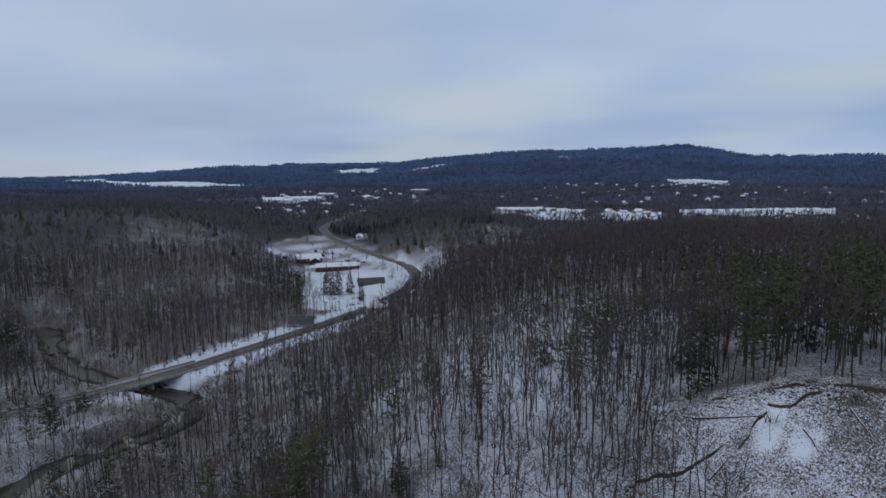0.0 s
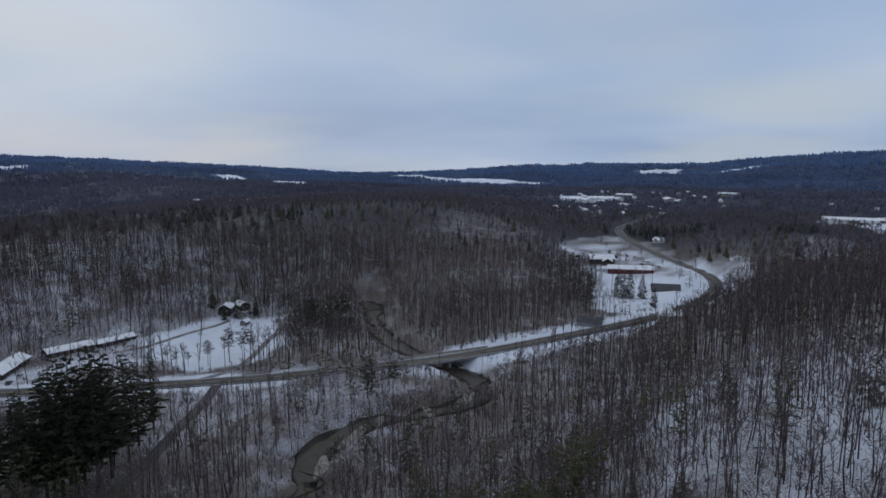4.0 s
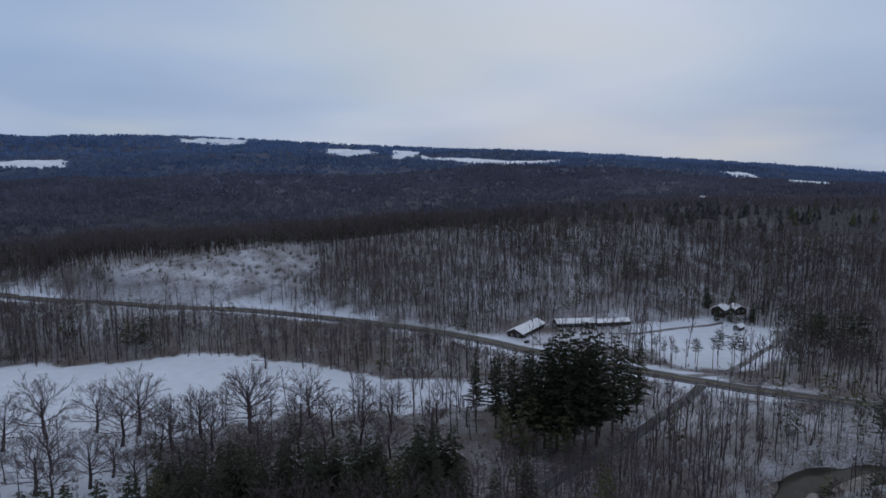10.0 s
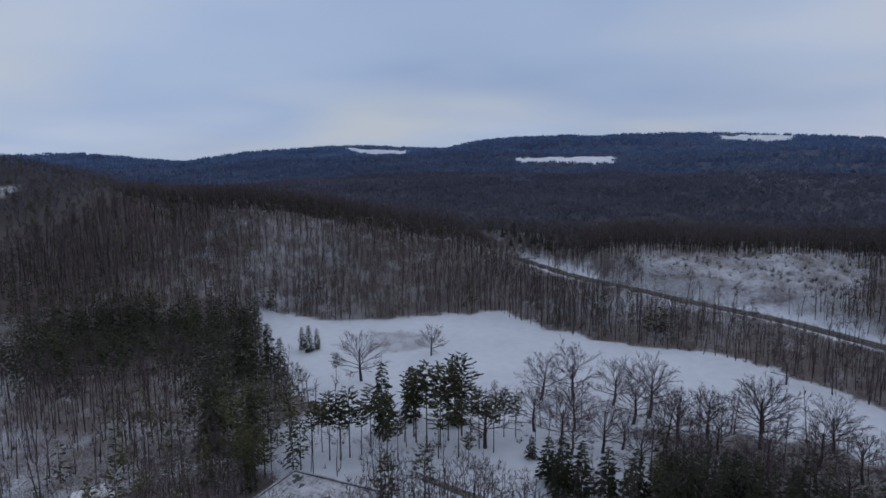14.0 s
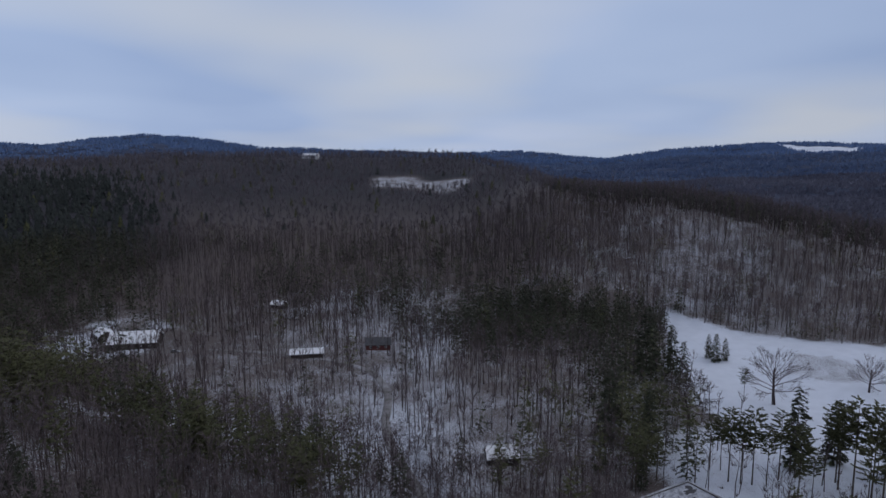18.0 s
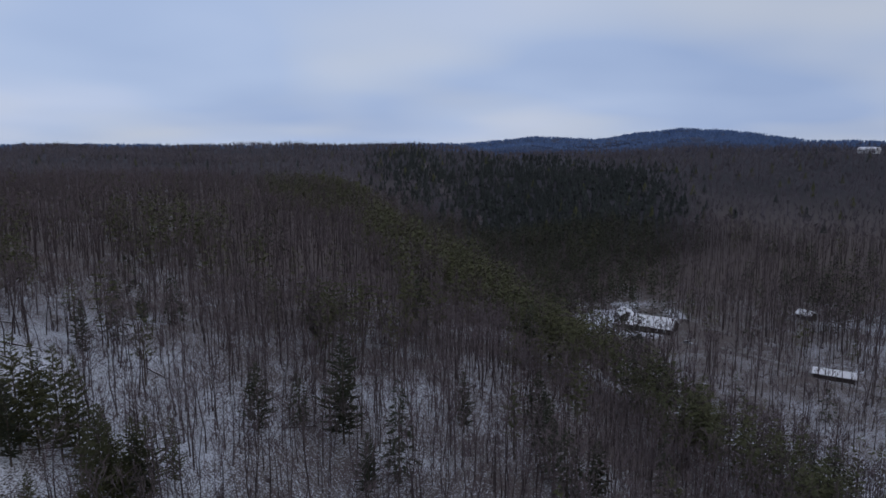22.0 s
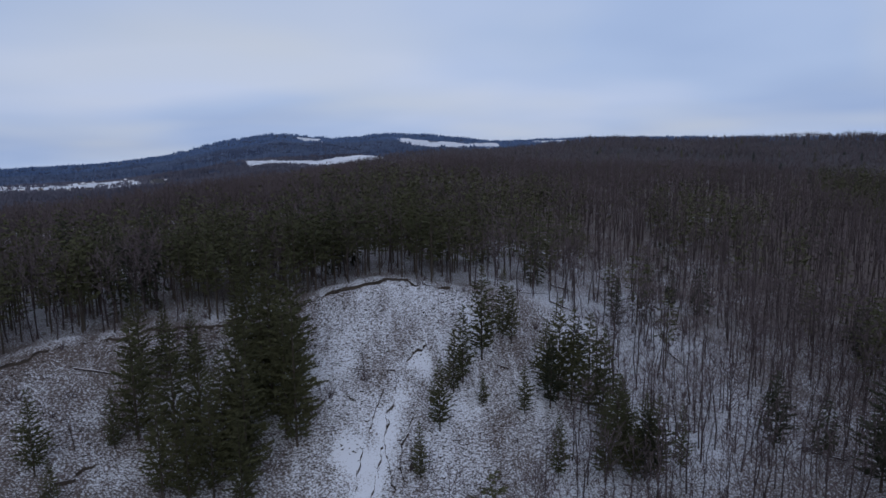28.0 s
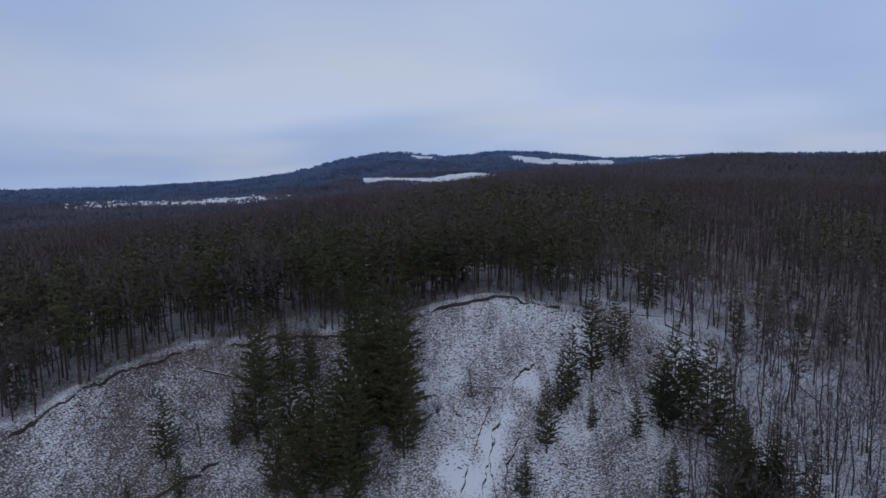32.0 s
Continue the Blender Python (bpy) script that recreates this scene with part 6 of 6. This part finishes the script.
PAINTS = [material("car_paint_" + n, [c, tuple(min(1, q * 1.15) for q in c)], 0.5, 0.35, 0.2) for n, c in (("dark", (0.03, 0.032, 0.04)), ("white", (0.6, 0.6, 0.6)), ("red", (0.18, 0.03, 0.03)), ("silver", (0.3, 0.31, 0.32)), ("blue", (0.05, 0.08, 0.16)))]


def car_thing(paint, label, long=4.6, tall=1.5):
    e = new("car")
    h = long / 2
    side = [(-h, 0.35), (-h, 0.85), (-h * 0.78, 0.95), (h * 0.45, 0.98), (h * 0.95, 0.8), (h, 0.38)]
    cab = [(-h * 0.8, 0.93), (-h * 0.6, tall), (h * 0.08, tall), (h * 0.42, 0.96)]

    def draw(name, outline, half, mat, label=""):
        ob = prism(name, [(x, z) for x, z in outline], -half, half, mat, e, label)
        ob.matrix_basis = pose(0, 0, 0, 0, 0, 90)
        return ob

    draw("body", side, 0.9, paint)
    draw("glasshouse", cab, 0.74, GLASS, "dark window glass")
    draw("roof", [(-h * 0.62, tall - 0.03), (-h * 0.58, tall + 0.04), (h * 0.06, tall + 0.04), (h * 0.1, tall - 0.03)], 0.76, paint)
    for sx in (-0.8, 0.8):
        for sy in (-0.62, 0.62):
            v, f = tube((sx - 0.11 * np.sign(sx), sy * h, 0.33), (sx + 0.09 * np.sign(sx), sy * h, 0.33), 0.33, 0.33, 10)
            w = link_mesh("wheel", v, f, RUBBER, e)
            v, f = tube((sx, sy * h, 0.33), (sx + 0.1 * np.sign(sx), sy * h, 0.33), 0.2, 0.16, 8)
            link_mesh("rim", v, f, STEEL, w)
    return tagged(e, label, "car", "parked vehicles")


def build_cars():
    kinds = [car_thing(p, "%s car parked on snowy ground" % c) for p, c in zip(PAINTS, ("dark", "white", "red", "silver", "blue"))]
    vans = [car_thing(PAINTS[1], "white box van parked in the works yard", 6.5, 2.6), car_thing(PAINTS[0], "dark truck parked in the works yard", 7.5, 2.7)]
    for i, (x, y, t) in enumerate(((-331, 168, 40), (-336, 176, 40), (-334, 236, 80), (-325, 322, 20), (-140, 640, 70), (-132, 648, 70), (-128, 660, 60), (-150, 672, 20), (-158, 700, 40), (-120, 640, 80), (-174, 622, 10), (-190, 622, 15), (-134, 408, 80), (-60, 436, 10), (-113, 632, 70), (-20, -356, 30), (-44, -352, 60))):
        copy_thing(kinds[(i * 3) % 5], pose(x, y, at(x, y) + 0.05, 0, 0, t))
        BUILT.append((x, y, 4))
    for i, (x, y, t) in enumerate(((-148, 690, 30), (-166, 684, 60), (-182, 716, 20), (-200, 660, 80), (-196, 700, 35))):
        copy_thing(vans[i % 2], pose(x, y, at(x, y) + 0.05, 0, 0, t))
    for q in kinds + vans:
        drop_thing(q)


def build_logs():
    rng = np.random.default_rng(5)
    for (x0, y0, x1, y1) in ((62, 108, 63, 102), (118, -60, 122, -52), (96, -98, 103, -88), (60, -126, 68, -121), (112, -66, 116, -72), (39.6, 109, 44.2, 111.6), (44, 106.2, 46.5, 110.1), (41.9, 125.2, 51.1, 114.6), (54.8, 108.4, 55.2, 103.9), (25.3, 124.5, 29.4, 119.4), (130.1, -95.7, 131.5, -112), (127.5, -110.2, 117.4, -118.8), (106.2, -128.9, 94, -127), (87.3, -113.2, 81, -112), (138, -2.2, 135.6, -9.9), (138.8, -120.1, 134, -124)):
        a, b = np.array((x0, y0, at(x0, y0) + 0.25)), np.array((x1, y1, at(x1, y1) + 0.3))
        e = new("fallen_log")
        m = (a + b) / 2 + rng.normal(0, 0.08, 3)
        v, f = merge([tube(a, m, 0.2, 0.16, 7), tube(m, b, 0.16, 0.06, 7)])
        link_mesh("log", v, f, BARK, e)
        up = np.array((0, 0, 0.13))
        v, f = merge([tube(a + up, m + up, 0.1, 0.08, 6), tube(m + up * 0.9, b + up * 0.6, 0.08, 0.03, 6)])
        link_mesh("snow_cap", v, f, SNOWROOF, e)
        for k in range(3):
            s = a + (b - a) * rng.uniform(0.5, 0.95)
            t = s + np.array([rng.normal(0, 0.9), rng.normal(0, 0.9), rng.uniform(0.4, 1.2)])
            v, f = tube(s, t, 0.06, 0.02, 4)
            link_mesh("branch_stub", v, f, BARK, e)
        tagged(e, "fallen tree trunk lying on the snowy landslide slope", "log", "fallen logs")


def build_brush():
    """Low shrubs, brush and stones that nobody could count."""
    rng = np.random.default_rng(9)
    shrubs = []
    for k in range(4):
        bits = []
        for i in range(14):
            p = rng.normal(0, 0.25, 3) * (1, 1, 0)
            d = np.array([rng.normal(0, 0.7), rng.normal(0, 0.7), rng.uniform(0.8, 2.2)])
            bits.append(sliver(p, p + d, 0.14, rng))
        shrubs.append(merge(bits))
    tufts = []
    for k in range(4):
        tufts.append(merge([sliver((0, 0, 0), (rng.normal(0, 0.35), rng.normal(0, 0.35), rng.uniform(0.12, 0.3)), 0.3, rng) for i in range(4)]))

    def cast(name, shapes, x, y, lo, hi, mat, label, category):
        z = land_height(x, y)
        size, turn, kind = rng.uniform(lo, hi, len(x)), rng.uniform(0, 6.28, len(x)), rng.integers(0, len(shapes), len(x))
        stand(name, [(s, x[kind == k], y[kind == k], z[kind == k], size[kind == k], turn[kind == k], None) for k, s in enumerate(shapes)], mat, label, category)

    x, y, _ = spots(85, 165, 0.8, 61)
    d, _ = near_line(x, y, PIT_TRACK)
    for hx, hy, hr in ((52.3, 114.1, 3.2), (49.3, 110.5, 3.4), (54, 106, 3.0)):
        d = np.minimum(d, np.hypot(x - hx, y - hy) - hr + 2.2)
    m = on_scarp(x, y) & (d > 2.2) & (rng.random(len(x)) < 0.6 + 0.5 * lattice(x / 7, y / 7, 71))
    cast("grass_tufts", tufts, x[m], y[m], 0.45, 1.1, CLOD, "dark grass tufts and clods poking through snow on the slope", "grass")
    x, y, _ = spots(80, 420, 5.0, 62)
    near_edge = np.zeros(len(x), bool)
    for line in (HIGHWAY, CREEK, FIELD_LANE):
        d, _ = near_line(x, y, line)
        near_edge |= (d > 13) & (d < 26)
    m = (near_edge & (rng.random(len(x)) < 0.6)) | (on_scarp(x, y) & (rng.random(len(x)) < 0.12)) | (~is_clear(x, y) & (rng.random(len(x)) < 0.25))
    m &= ~inside(MEADOW, x, y) & ~inside(HOUSE_LAWN, x, y)
    cast("brush", shrubs, x[m], y[m], 0.7, 1.7, TWIG, "grey-brown leafless brush along banks and verges", "shrubs")
    x, y, _ = spots(440, 525, 5.0, 63)
    m = inside(PIT_FACE, x, y) & (rng.random(len(x)) < 0.5)
    cast("pit_brush", shrubs, x[m], y[m], 0.8, 2.2, HEMLOCK, "small dark shrubs scattered over the snowy bank", "shrubs")
    bm = bmesh.new()
    bmesh.ops.create_icosphere(bm, subdivisions=1, radius=0.6)
    v = np.array([q.co[:] for q in bm.verts]) * rng.uniform(0.75, 1.25, (len(bm.verts), 1)) * (1.2, 1, 0.7)
    f = np.array([[q.index for q in t.verts] for t in bm.faces])
    bm.free()
    t = rng.uniform(0, 1, 220)
    x = np.r_[-136 + 12 * rng.random(120), np.interp(t, np.linspace(0, 1, len(CREEK)), CREEK[:, 0]) + rng.normal(0, 6, 220)]
    y = np.r_[268 + 26 * rng.random(120), np.interp(t, np.linspace(0, 1, len(CREEK)), CREEK[:, 1]) + rng.normal(0, 6, 220)]
    cast("stones", [(v, f)], x, y, 0.5, 1.5, GRAVEL, "pale snow-dusted stones along the creek banks", "stones")


build_houses()
build_town()
build_bridge()
build_guardrail(98, 119, -7.2, "grey steel guardrail on posts beside the highway")
build_guardrail(132, 152, -7.2, "grey steel guardrail on posts past the bridge")
build_cars()
build_logs()
build_brush()

# ---------------------------------------------------------------- the woods
build_forest()
